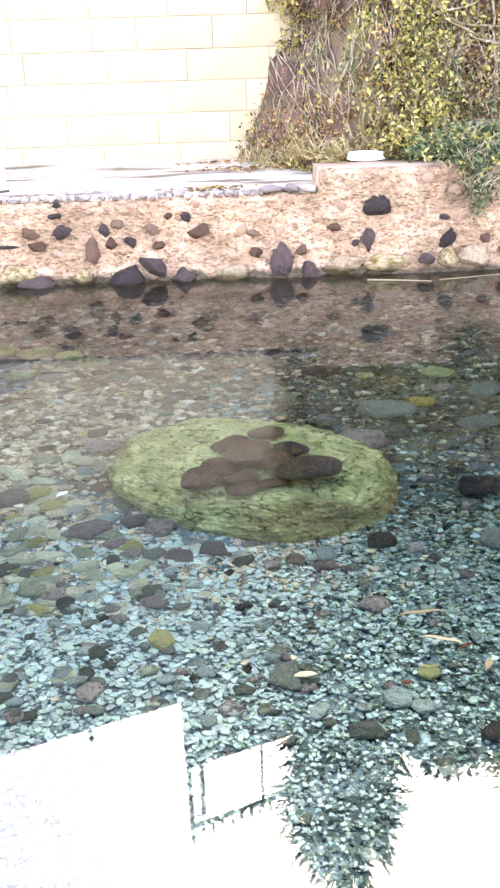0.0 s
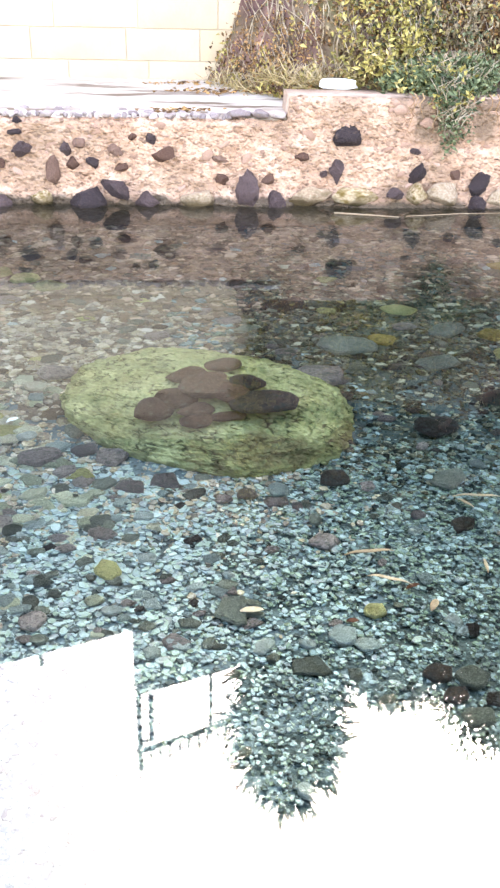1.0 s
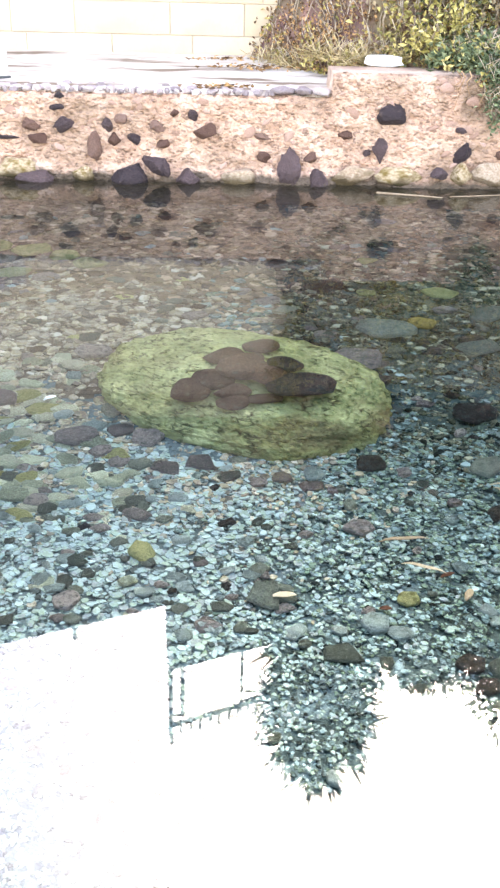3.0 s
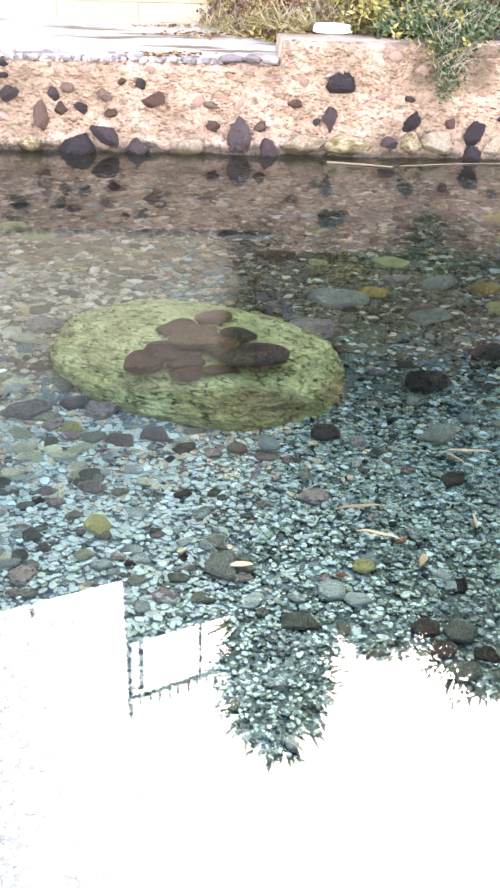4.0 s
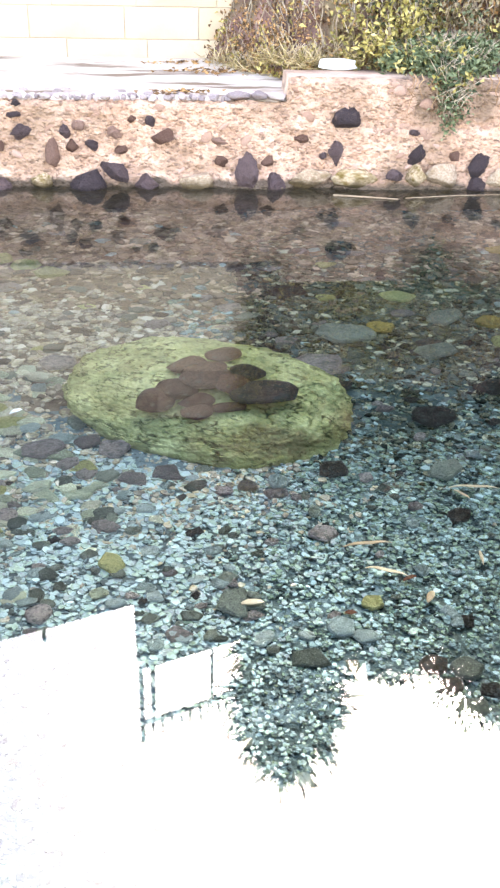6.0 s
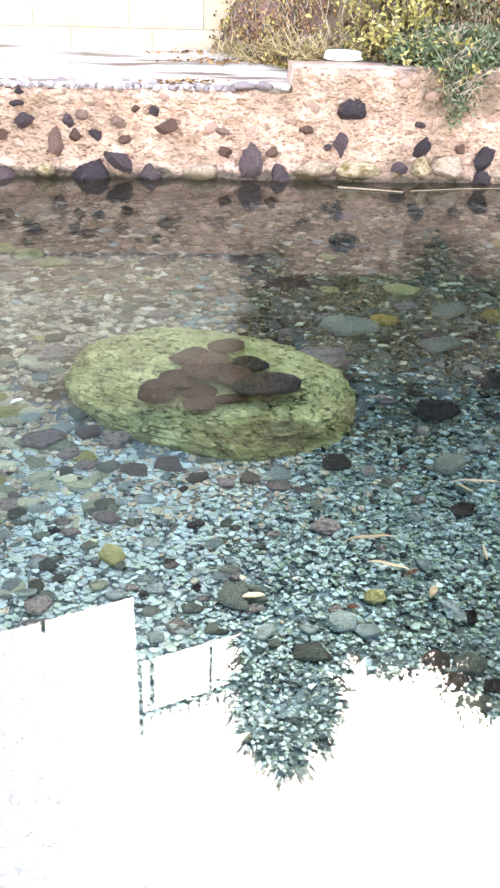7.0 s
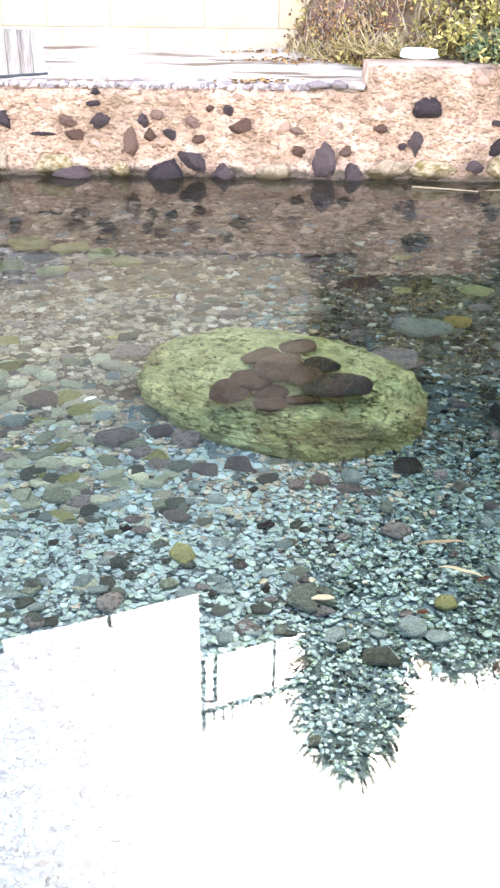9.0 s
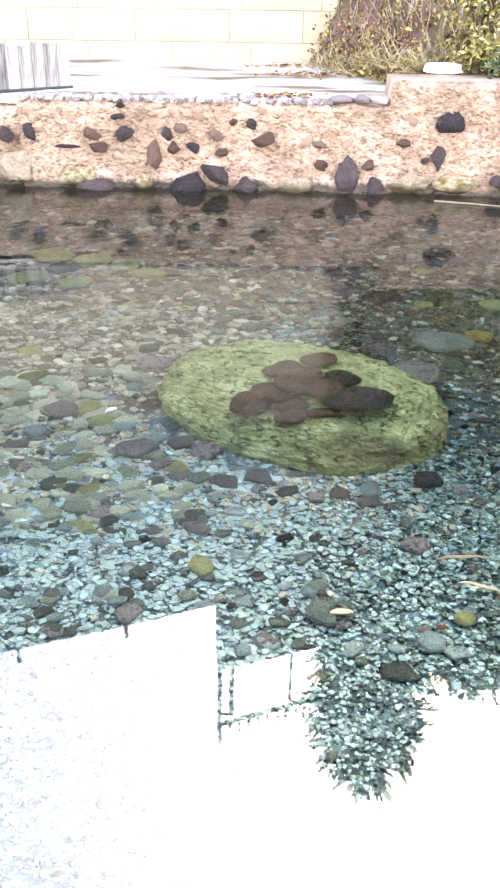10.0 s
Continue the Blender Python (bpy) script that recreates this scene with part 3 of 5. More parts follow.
def box(name, x, y, z, bevel=0.012, jitter=0.0, seed=0, material=None):
    """A block of the given size about its middle, with worn edges."""
    bm = bmesh.new()
    bmesh.ops.create_cube(bm, size=1.0)
    rng = random.Random(seed)
    for v in bm.verts:
        v.co = Vector((v.co.x * x, v.co.y * y, v.co.z * z)) + Vector([rng.uniform(-jitter, jitter) for _ in range(3)])
    bmesh.ops.bevel(bm, geom=list(bm.edges), offset=bevel, segments=1, affect="EDGES", profile=0.5)
    me = bpy.data.meshes.new(name)
    bm.to_mesh(me)
    bm.free()
    if material:
        me.materials.append(material)
    return me


def pillow(name, x, y, z, material):
    """A block with all its edges worn round."""
    v, f = ico(4)
    out = [[math.copysign(abs(c) ** 0.58, c) * h / 2 * (1 + 0.12 * fbm(p + 2.0, 1.7)) for c, h in zip(p, (x, y, z))] for p in v]
    return mesh_of(name, out, f, material)


def sheet(nu, nv, fn):
    """A grid of points fn(u, v), u and v from 0 to 1."""
    vs = [fn(i / nu, j / nv) for j in range(nv + 1) for i in range(nu + 1)]
    fs = [(j * (nu + 1) + i, j * (nu + 1) + i + 1, (j + 1) * (nu + 1) + i + 1, (j + 1) * (nu + 1) + i) for j in range(nv) for i in range(nu)]
    return vs, fs


def empty(name, m):
    ob = new(name)
    ob.matrix_basis = m
    return ob


# ---- the setting ----
WALL_Y, LEDGE, BLOCK, BACK_Y = 8.44, 0.71, 0.875, 10.6
WALL_L, WALL_R = -2.08, 3.20
POOL = (-7.0, 9.0, 0.75, 8.9)


def bed_height(x, y):
    return -0.69 + 0.05 * fbm((x, y, 0.3), 0.7) + 0.02 * fbm((x, y, 4.1), 3.0)


bed = tagged(put("pool_bed", mesh_of("pool_bed", *sheet(300, 180, lambda u, v: (
    POOL[0] - 0.3 + u * (POOL[1] - POOL[0] + 0.6), POOL[2] - 0.4 + v * (POOL[3] - POOL[2] + 0.8),
    bed_height(POOL[0] - 0.3 + u * (POOL[1] - POOL[0] + 0.6), POOL[2] - 0.4 + v * (POOL[3] - POOL[2] + 0.8)))), M_BED)),
    "gravel bed of a clear shallow pool", "pool bed", kind="structure")
bed.data.materials.append(M_DARKBED)
bed.data.materials.append(M_FARBED)
# Mirrored wall's brown and mirrored tree's dark are put into the floor colour.
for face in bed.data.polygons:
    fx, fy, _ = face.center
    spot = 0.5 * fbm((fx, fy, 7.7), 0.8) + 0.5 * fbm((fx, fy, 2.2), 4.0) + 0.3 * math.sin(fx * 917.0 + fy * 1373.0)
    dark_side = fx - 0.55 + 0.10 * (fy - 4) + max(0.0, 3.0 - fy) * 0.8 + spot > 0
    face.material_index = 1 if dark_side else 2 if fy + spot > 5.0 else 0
water = tagged(put("water", mesh_of("water", [(POOL[0], POOL[2], 0), (POOL[1], POOL[2], 0), (POOL[1], POOL[3], 0), (POOL[0], POOL[3], 0)], [(0, 1, 2, 3)], M_WATER)),
    "clear still pool water mirroring the sky", "water", kind="structure")
water.visible_shadow = False


def ground_sheet():
    """Land round the pool, to the horizon, with the pool left open."""
    xs = [-900, -200, -60, -20, POOL[0], -4, 0, 4, POOL[1], 20, 60, 200, 900]
    ys = [-900, -200, -60, -15, -5, POOL[2], 3, 6, POOL[3], 14, 25, 60, 200, 900]
    vs, fs, at = [], [], {}
    for y in ys:
        for x in xs:
            at[x, y] = len(vs)
            vs.append((x, y, 0.46))
    for a, b in zip(xs, xs[1:]):
        for c, d in zip(ys, ys[1:]):
            if not (a >= POOL[0] and b <= POOL[1] and c >= POOL[2] and d <= POOL[3]):
                fs.append((at[a, c], at[b, c], at[b, d], at[a, d]))
    x0, x1, y0, y1 = POOL
    rim = [(x0, y0), (x1, y0), (x1, y1), (x0, y1)]
    for (xa, ya), (xb, yb) in zip(rim, rim[1:] + rim[:1]):
        o = len(vs)
        vs += [(xa, ya, 0.46), (xb, yb, 0.46), (xb, yb, -0.9), (xa, ya, -0.9)]
        fs.append((o, o + 1, o + 2, o + 3))
    return vs, fs


tagged(put("ground", mesh_of("ground", *ground_sheet(), M_GROUND, smooth=False)), "trodden earth round the pool", "ground", kind="structure")


def relief(x, z):
    """How far the mortared face stands proud of its plane; the lower course of the far end juts out."""
    lumps = noise.voronoi(Vector((x * 1.1, 1.3, z * 1.4)) * 13.0)[0][0]
    jut = 0.045 * min(1.0, max(0.0, (x - 1.3) / 0.5)) * min(1.0, max(0.0, (0.49 + 0.02 * fbm((x, 4, 0), 3.0) - z) / 0.035))
    return jut + 0.014 * fbm((x, 0, z), 2.2) + 0.018 * fbm((x, 3, z), 9.0) + 0.030 * (0.45 - lumps) + 0.014 * fbm((x, 9, z), 30.0, 2)


def wall_top(x):
    return LEDGE - 0.02 if x < 0.985 else BLOCK


def end_of_wall(x, z):
    """The broken end of the wall, eaten away towards the water."""
    k = max(0.0, (x - 2.5) / (WALL_R - 2.5)) ** 4
    return x - k * (0.15 * max(0.0, 1 - max(z, 0.0) / 0.48) + 0.05 * max(0.0, (z - 0.6) / 0.27) + 0.035 * fbm((x * 0.2, 7, z), 7.0, 3))


def rubble_wall(name, x0, x1, top_at, step, depth, y_front, drop=0.0):
    """A mortared rubble wall: uneven front, rounded arris, flat top and back."""
    nx, nz = int((x1 - x0) / step), int((BLOCK + 0.85) / step)
    xs = [x0 + (x1 - x0) * i / nx for i in range(nx + 1)]
    tops = [top_at(x) for x in xs]
    rows = []
    for j in range(nz + 1):
        row = []
        for x, top in zip(xs, tops):
            z = min(top, -0.85 + (BLOCK + 0.85) * j / nz)
            foot = 0.06 * max(0, 0.13 - abs(z)) / 0.13 * (1 + fbm((x, 5, 0), 1.5)) * (0.6 + 0.5 * (x > 0.5))
            row.append((end_of_wall(x, z), y_front - relief(x, z) - foot + 0.05 * max(0.0, (z - top + 0.05) / 0.05) ** 2, z + (0.018 * fbm((x, 2, 0), 4) if z == top else 0)))
        rows.append(row)
    for d in (0.06, 0.16, depth):
        rows.append([(p[0], y_front + d, t - (drop if d > 0.1 and t < 0.8 else 0.0) + (0.012 * fbm((p[0], d, 0), 5) if d < depth else 0)) for p, t in zip(rows[nz], tops)])
    rows.append([(p[0], y_front + depth, -0.85) for p in rows[nz]])
    vs = [p for r in rows for p in r]
    w = nx + 1
    fs = [(j * w + i, j * w + i + 1, (j + 1) * w + i + 1, (j + 1) * w + i) for j in range(len(rows) - 1) for i in range(nx)]
    for i in (0, nx):
        ring = [j * w + i for j in range(len(rows))]
        fs.append(tuple(ring if i else ring[::-1]))
    me = mesh_of(name, vs, fs, M_PLASTER)
    me.materials.append(M_COPING)
    for k in range((nz + 1) * nx, (nz + 3) * nx):
        me.polygons[k].material_index = 1
    return me


wall_low = tagged(put("wall_pool", rubble_wall("wall_pool", WALL_L, WALL_R, wall_top, 0.016, 0.5, WALL_Y, 0.05)),
    "pinkish mortared rubble wall set with dark river stones", "wall", kind="structure")
wall_left = tagged(put("wall_pool_left", rubble_wall("wall_pool_left", -7.2, WALL_L - 0.01, lambda x: LEDGE - 0.05, 0.05, 0.5, WALL_Y + 0.06)),
    "pale mortared rubble wall beyond a joint", "wall", kind="structure")
tagged(put("ledge_pavement", mesh_of("ledge_pavement", *sheet(120, 40, lambda u, v: (
    -7.2 + u * 8.6, 8.485 + v * 2.335, LEDGE + 0.010 - 0.055 * (v == 0) + 0.012 * fbm((u * 8.6, v * 2.2, 0), 2.0) + 0.008 * fbm((u * 8.6, v * 2.2, 3), 9.0) + 0.03 * v)), M_LEDGE)),
    "sun-bleached concrete ledge between pool and wall", "pavement", kind="structure")

wall_back = tagged(put("wall_back", box("wall_back", 9.2, 0.5, 2.9, 0.01, material=M_JOINT), m=pose(-2.6, BACK_Y + 0.268, 1.85)),
    "cream ashlar retaining wall in long courses", "wall", kind="structure")


def hill_y(x, z):
    """The face of the hill: how far back it stands at x and height z."""
    edge = 0.47 + 0.42 * (min(z, 1.95) - 0.88) - 0.25 * max(0.0, z - 1.95) * (z < 3) - 0.26 * (z >= 3)
    near = 9.30 + 0.28 * max(0.0, z - 0.9) + 0.9 * max(0.0, z - 4.2) + 0.25 * max(0.0, 1.9 - x) ** 2
    y = max(near, BACK_Y + 0.05 - 1.9 * (x - edge))
    y = min(y, BACK_Y + 1.6 + 0.5 * max(0, z - 3))
    return y - 0.20 * fbm((x, 1.7, z), 0.9) - 0.14 * fbm((x, 6.1, z), 2.3) - 0.08 * fbm((x, 8.1, z * 0.7), 6.0)


def hill_point(u, v):
    z = 0.35 + (2.3 * v / 0.6 if v < 0.6 else 2.3 + (v - 0.6) / 0.4 * 3.6)
    x = 0.15 + 11.5 * u ** 1.8
    return (x, hill_y(x, z), z)


hill_v, hill_f = sheet(170, 110, hill_point)
top_row = hill_v[-171:]
o = len(hill_v)
hill_v += [(p[0], p[1] + 3.5, p[2] + 0.4) for p in top_row] + [(p[0], p[1] + 12, 0.3) for p in top_row]
for k in (0, 1):
    a = o - 171 + 171 * k
    hill_f += [(a + i, a + i + 1, a + 172 + i, a + 171 + i) for i in range(170)]
hill = tagged(put("hillside", mesh_of("hillside", hill_v, hill_f, M_ROCK)), "weathered brown rock face hung with dry vines", "hillside", kind="structure")

# the stacked wall round the corner, its shade painted dark
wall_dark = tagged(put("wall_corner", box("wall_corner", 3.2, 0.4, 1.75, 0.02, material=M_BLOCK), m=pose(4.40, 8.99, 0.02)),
    "stacked stone wall in a recess, darkened by painted shade", "wall", kind="structure")

# ---- the boulder in the pool and the stones on it ----
def boulder_mesh():
    v, f = ico(6)
    out = []
    for p in v:
        q = Vector(p)
        s = Vector((math.copysign(abs(q.x) ** 0.9, q.x), math.copysign(abs(q.y) ** 0.9, q.y), math.copysign(abs(q.z) ** 0.68, q.z)))
        k = 1 + 0.07 * fbm(q, 1.4) + 0.025 * fbm(q * 1.0 + Vector((4, 0, 0)), 5.0) + 0.016 * fbm((q.x * 0.7, q.y, q.z * 1.4), 14.0, 3) + 0.055 * (0.4 - noise.voronoi(Vector((q.x * 0.7, q.y * 0.95, q.z * 1.4)) * 9.0)[0][0])
        out.append((s.x * 0.83 * k, s.y * 0.56 * k, s.z * 0.46 * k * (0.84 + 0.30 * s.y if q.z > 0 else 1.0)))
    return mesh_of("boulder", out, f, M_BOULDER)


BOULDER = pose(0.205, 4.86, -0.68, 0, 0, -27)
tagged(put("boulder", boulder_mesh(), m=BOULDER), "large rounded boulder coated in yellow-green algae under water", "boulder")


def lay(name, shapes_me, k, x, y, z, w, d, h, rz, label, category, group="", tilt=(0, 0)):
    ob = put(name, shapes_me[k % len(shapes_me)], m=pose(x, y, z, tilt[0], tilt[1], rz) @ Matrix.Diagonal((w / 2, d / 2, h / 2, 1)))
    return tagged(ob, label, category, group)


COBBLES = [
    (0.09, 4.95, 0.24, 0.20, 0), (0.29, 5.05, 0.21, 0.16, 8), (0.19, 4.78, 0.30, 0.24, 10), (0.41, 4.84, 0.20, 0.16, -6), (0.48, 4.62, 0.37, 0.25, -4),
    (-0.09, 4.62, 0.22, 0.22, 25), (0.13, 4.52, 0.17, 0.15, 10), (0.03, 4.70, 0.24, 0.19, 12), (0.32, 4.72, 0.22, 0.20, 15), (0.29, 4.54, 0.20, 0.10, 5),
    (0.13, 4.60, 0.20, 0.14, 5), (0.22, 4.90, 0.17, 0.14, -20),
]
cobble_me = stone_meshes("cobble", ROUND, M_COBBLE)
dark_cobble_me = stone_meshes("cobble", ROUND, M_WETDARK)


def boulder_top(x, y):
    p = BOULDER.inverted() @ Vector((x, y, 0))
    r = (abs(p.x) / 0.83) ** 2.2 + (abs(p.y) / 0.56) ** 2.2
    return -0.68 + 0.46 * max(0.0, 1 - r) ** 0.34 * (0.84 + 0.30 * p.y / 0.56)


# Two right-hand cobbles darker: the mirrored wall's haze ending there, put into colour.
for k, (x, y, w, d, a) in enumerate(COBBLES):
    h = min(w, d) * (0.80 + 0.06 * (k * 5 % 4))
    lay("cobble", dark_cobble_me if k in (3, 4) else cobble_me, k * 3 + 1, x, y, boulder_top(x, y) + h * 0.30 + 0.012 * (k % 3), w, d, h, a + 8 * (k % 3) - 8, "smooth dark brown cobble lying on the algae-covered boulder", "stone", "cobbles on the boulder", ((k * 37) % 19 - 9, (k * 23) % 17 - 8))

# ---- single stones on the bed: x, y, width, depth, tone ----
TONES = [stone_meshes("stone", FLAT, m, False) for m in (M_WETDARK, M_WETBROWN, M_WETPALE, M_ALGAE, M_GREYBLUE, M_OCHRE)]
TONE_WORDS = ["dark basalt stone lying on the pool bed", "brown stone lying on the pool bed", "pale grey stone lying on the pool bed", "olive algae-coated stone lying on the pool bed", "grey-green stone lying on the pool bed", "ochre algae-covered stone lying on the pool bed"]
BED_NEAR = [
    (0.51, 4.08, 0.10, 0.12, 2), (0.79, 4.14, 0.15, 0.15, 0), (0.67, 3.65, 0.14, 0.12, 1), (0.66, 3.05, 0.12, 0.12, 2), (0.75, 2.99, 0.10, 0.08, 2), (-0.26, 3.48, 0.11, 0.15, 3), (0.52, 2.89, 0.15, 0.10, 4), (-0.30, 3.76, 0.14, 0.09, 1),
    (-0.49, 3.73, 0.10, 0.06, 1), (-0.53, 3.18, 0.11, 0.11, 1), (0.25, 3.22, 0.14, 0.17, 4), (0.02, 3.04, 0.11, 0.09, 1),
]
BED_BANK = [
    (-0.07, 2.99, 0.07, 0.07, 2), (1.34, 4.11, 0.20, 0.16, 4), (1.31, 3.74, 0.11, 0.14, 0), (0.81, 3.19, 0.10, 0.09, 3), (0.36, 3.02, 0.08, 0.07, 2), (1.42, 2.26, 0.42, 0.34, 4), (0.98, 2.83, 0.12, 0.10, 0), (1.10, 2.80, 0.13, 0.12, 4),
    (1.02, 2.72, 0.11, 0.08, 0), (1.17, 2.68, 0.10, 0.08, 0), (1.07, 2.60, 0.12, 0.09, 4),
]
BED_FAR = [
    (1.41, 4.65, 0.24, 0.22, 0), (0.86, 5.28, 0.29, 0.28, 1), (0.95, 5.04, 0.18, 0.12, 0), (1.33, 5.82, 0.18, 0.16, 5), (1.61, 5.47, 0.29, 0.18, 4), (2.08, 5.90, 0.21, 0.20, 5), (2.14, 5.58, 0.28, 0.22, 3), (1.10, 5.72, 0.38, 0.30, 4),
    (1.80, 5.99, 0.30, 0.22, 4), (0.79, 6.45, 0.30, 0.22, 0), (1.86, 4.98, 0.30, 0.18, 0), (2.21, 5.42, 0.11, 0.06, 2), (2.78, 7.25, 0.72, 0.42, 5), (3.30, 7.0, 0.60, 0.42, 5), (1.55, 6.35, 0.26, 0.18, 3), (2.45, 6.2, 0.24, 0.18, 3),
]
BED_ALGAE = [
    (-1.62, 7.20, 0.34, 0.30, 3), (-1.30, 7.12, 0.30, 0.24, 3), (-1.05, 7.02, 0.22, 0.20, 3), (-1.48, 6.92, 0.28, 0.20, 4), (-1.70, 6.72, 0.30, 0.24, 3), (-1.36, 6.66, 0.24, 0.20, 3), (-0.85, 6.85, 0.26, 0.22, 3), (-1.12, 6.60, 0.20, 0.16, 1), (2.55, 6.75, 0.30, 0.26, 3), (3.10, 7.20, 0.34, 0.30, 3), (2.95, 6.55, 0.26, 0.22, 1),
]
BED_LEFT = [
    (-0.83, 4.67, 0.22, 0.13, 3), (-0.96, 4.83, 0.16, 0.13, 3), (-0.64, 4.40, 0.22, 0.17, 1), (-0.28, 4.41, 0.19, 0.17, 1), (-0.49, 4.68, 0.12, 0.16, 4), (-0.57, 4.50, 0.13, 0.12, 2), (-0.43, 4.48, 0.14, 0.11, 1), (-1.09, 4.78, 0.20, 0.19, 1),
    (-0.66, 5.35, 0.22, 0.19, 1), (-0.51, 4.27, 0.12, 0.11, 1), (-0.52, 4.12, 0.09, 0.08, 4),
]
BED_SMALL = [
    (-0.41, 4.18, 0.11, 0.10, 1), (-0.31, 4.16, 0.12, 0.10, 4), (-0.18, 4.13, 0.16, 0.11, 1), (-0.02, 4.18, 0.15, 0.13, 1), (0.11, 4.05, 0.13, 0.09, 4), (-0.75, 3.86, 0.11, 0.10, 1), (-0.73, 4.61, 0.11, 0.09, 2), (-1.19, 4.54, 0.13, 0.12, 2),
    (0.49, 3.98, 0.12, 0.08, 1), (0.36, 4.06, 0.10, 0.09, 1), (0.24, 4.02, 0.10, 0.08, 1),
]
rng = random.Random(5)
for x, y, w, d, tone in BED_NEAR + BED_BANK + BED_FAR + BED_ALGAE + BED_LEFT + BED_SMALL:
    h = min(0.085, min(w, d) * 0.42)
    lay("stone", TONES[tone], rng.randrange(9), x, y, bed_height(x, y) + h * 0.35 + 0.010, w, d, h, rng.uniform(-25, 25), TONE_WORDS[tone], "stone", "single stones on the pool bed")

# ---- dry leaves and twigs sunk on the bed ----
def blade_mesh(name, length, width, material, curl=0.02):
    n = 8
    vs, fs = [], []
    for i in range(n + 1):
        t = i / n
        w = width * (math.sin(math.pi * min(1, t * 0.96 + 0.04)) ** 0.7) / 2
        y = length * (t - 0.5)
        z = curl * math.sin(3.1 * t) + 0.3 * curl * math.sin(9 * t)
        for sx, dz in ((-1, w * 0.5), (0, 0), (1, w * 0.5)):
            vs.append((y, sx * w, z + dz))
    m = len(vs)
    vs += [(a, b, c - 0.0015) for a, b, c in vs]
    for i in range(n):
        for k in (0, 1):
            a = i * 3 + k
            fs += [(a, a + 1, a + 4, a + 3), (m + a + 3, m + a + 4, m + a + 1, m + a)]
        for a, b in ((i * 3, i * 3 + 3), (i * 3 + 5, i * 3 + 2)):
            fs.append((a, b, m + b, m + a))
    return mesh_of(name, vs, fs, material)


SUNK = [
    (1.43, 3.93, 0.24, 0.030, -6, 0), (1.36, 3.89, 0.10, 0.030, -50, 0), (0.85, 3.54, 0.22, 0.035, 2, 0), (0.90, 3.35, 0.19, 0.032, -22, 0), (1.05, 3.19, 0.08, 0.05, 60, 0), (1.60, 3.45, 0.09, 0.06, 15, 0),
    (1.32, 3.41, 0.10, 0.025, 85, 0), (1.75, 3.82, 0.08, 0.03, -20, 0), (1.50, 2.92, 0.07, 0.03, 0, 0), (1.44, 2.84, 0.06, 0.035, 15, 0), (0.32, 3.20, 0.10, 0.05, 5, 0), (0.71, 3.12, 0.05, 0.04, 0, 1), (0.99, 3.31, 0.07, 0.04, 25, 1),
]
for x, y, length, width, a, kind in SUNK:
    ob = put("sunken_leaf", blade_mesh("sunken_leaf", length, width * 0.62, (M_STRAW, M_RUST)[kind], 0.12 * length), m=pose(x, y, bed_height(x, y) + 0.045, rng.uniform(-8, 8), rng.uniform(-5, 5), a))
    tagged(ob, ("dry straw-coloured bamboo leaf sunk on the pebbles", "curled red-brown leaf sunk on the pebbles")[kind], "leaf", "dead leaves on the pool bed")
shell = put("shell", blade_mesh("shell", 0.075, 0.03, M_WHITE, 0.02), m=pose(-0.82, 4.75, bed_height(-0.82, 4.75) + 0.075, 10, 0, 35))
tagged(shell, "small white crescent shell on the olive stones", "shell")
for pts, r in ((((1.36, 8.12, 0.006), (1.62, 8.05, 0.008), (1.88, 7.99, 0.006)), 0.012), (((1.95, 8.03, 0.004), (2.4, 8.11, 0.006), (2.97, 8.17, 0.004)), 0.006)):
    tagged(put("floating_reed", mesh_of("floating_reed", *tube(pts, r * 0.8, r * 0.45, 6), M_REED)), "pale dry reed floating on the water by the wall", "reed", "floating reeds")

# ---- the wooden panel on the ledge ----
panel = tagged(empty("board_panel", pose(-1.71, 8.90, LEDGE + 0.02, 0, 0, 27)), "bleached upright board panel standing on the concrete ledge", "wood panel")
for k in range(9):
    h = 0.35 + 0.012 * ((k * 7) % 3 - 1)
    put("board", box("board", 0.104, 0.022, h, 0.004, 0.002, k, M_PLANK), panel, pose(-0.055 - 0.108 * k, 0, h / 2 + 0.012))
# Dark strip put in for the shadow line below the boards.
put("base_shadow_strip", box("base_shadow_strip", 0.99, 0.04, 0.022, 0.004, 0, 1, M_IRON), panel, pose(-0.485, -0.006, 0.006), "dark strip standing for the shadow under the boards")
for z in (0.07, 0.27):
    put("batten", box("batten", 0.96, 0.03, 0.045, 0.004, 0, 1, M_PLANK), panel, pose(-0.485, 0.027, z))

tagged(put("white_stone", pillow("white_stone", 0.33, 0.14, 0.085, M_WHITE), m=pose(1.47, 8.98, BLOCK + 0.042, 0, 0, -6)),
    "white elongated limestone lump on top of the wall", "stone")

# ---- the building above the wall, known from its mirror image ----
house = tagged(empty("building", pose(-0.62, 11.75, 0.46, 0, 0, 21.5)), "flat-roofed rendered building with a rooftop frame above the wall", "building")
put("wall", box("wall", 4.4, 5.0, 6.34, 0.02, material=M_FACADE), house, pose(-2.19, 2.5, 3.17))
put("roof", box("roof", 4.5, 5.1, 0.2, 0.02, material=M_ROOF), house, pose(-2.21, 2.5, 6.44), "thin concrete roof edge")
put("wall", box("wall", 3.6, 5.0, 6.30, 0.02, material=M_FACADE), house, pose(1.83, 2.5, 3.15))
put("parapet", box("parapet", 3.62, 0.24, 1.50, 0.02, material=M_FACADE), house, pose(1.84, 0.10, 7.08), "tall thin parapet in grey render")
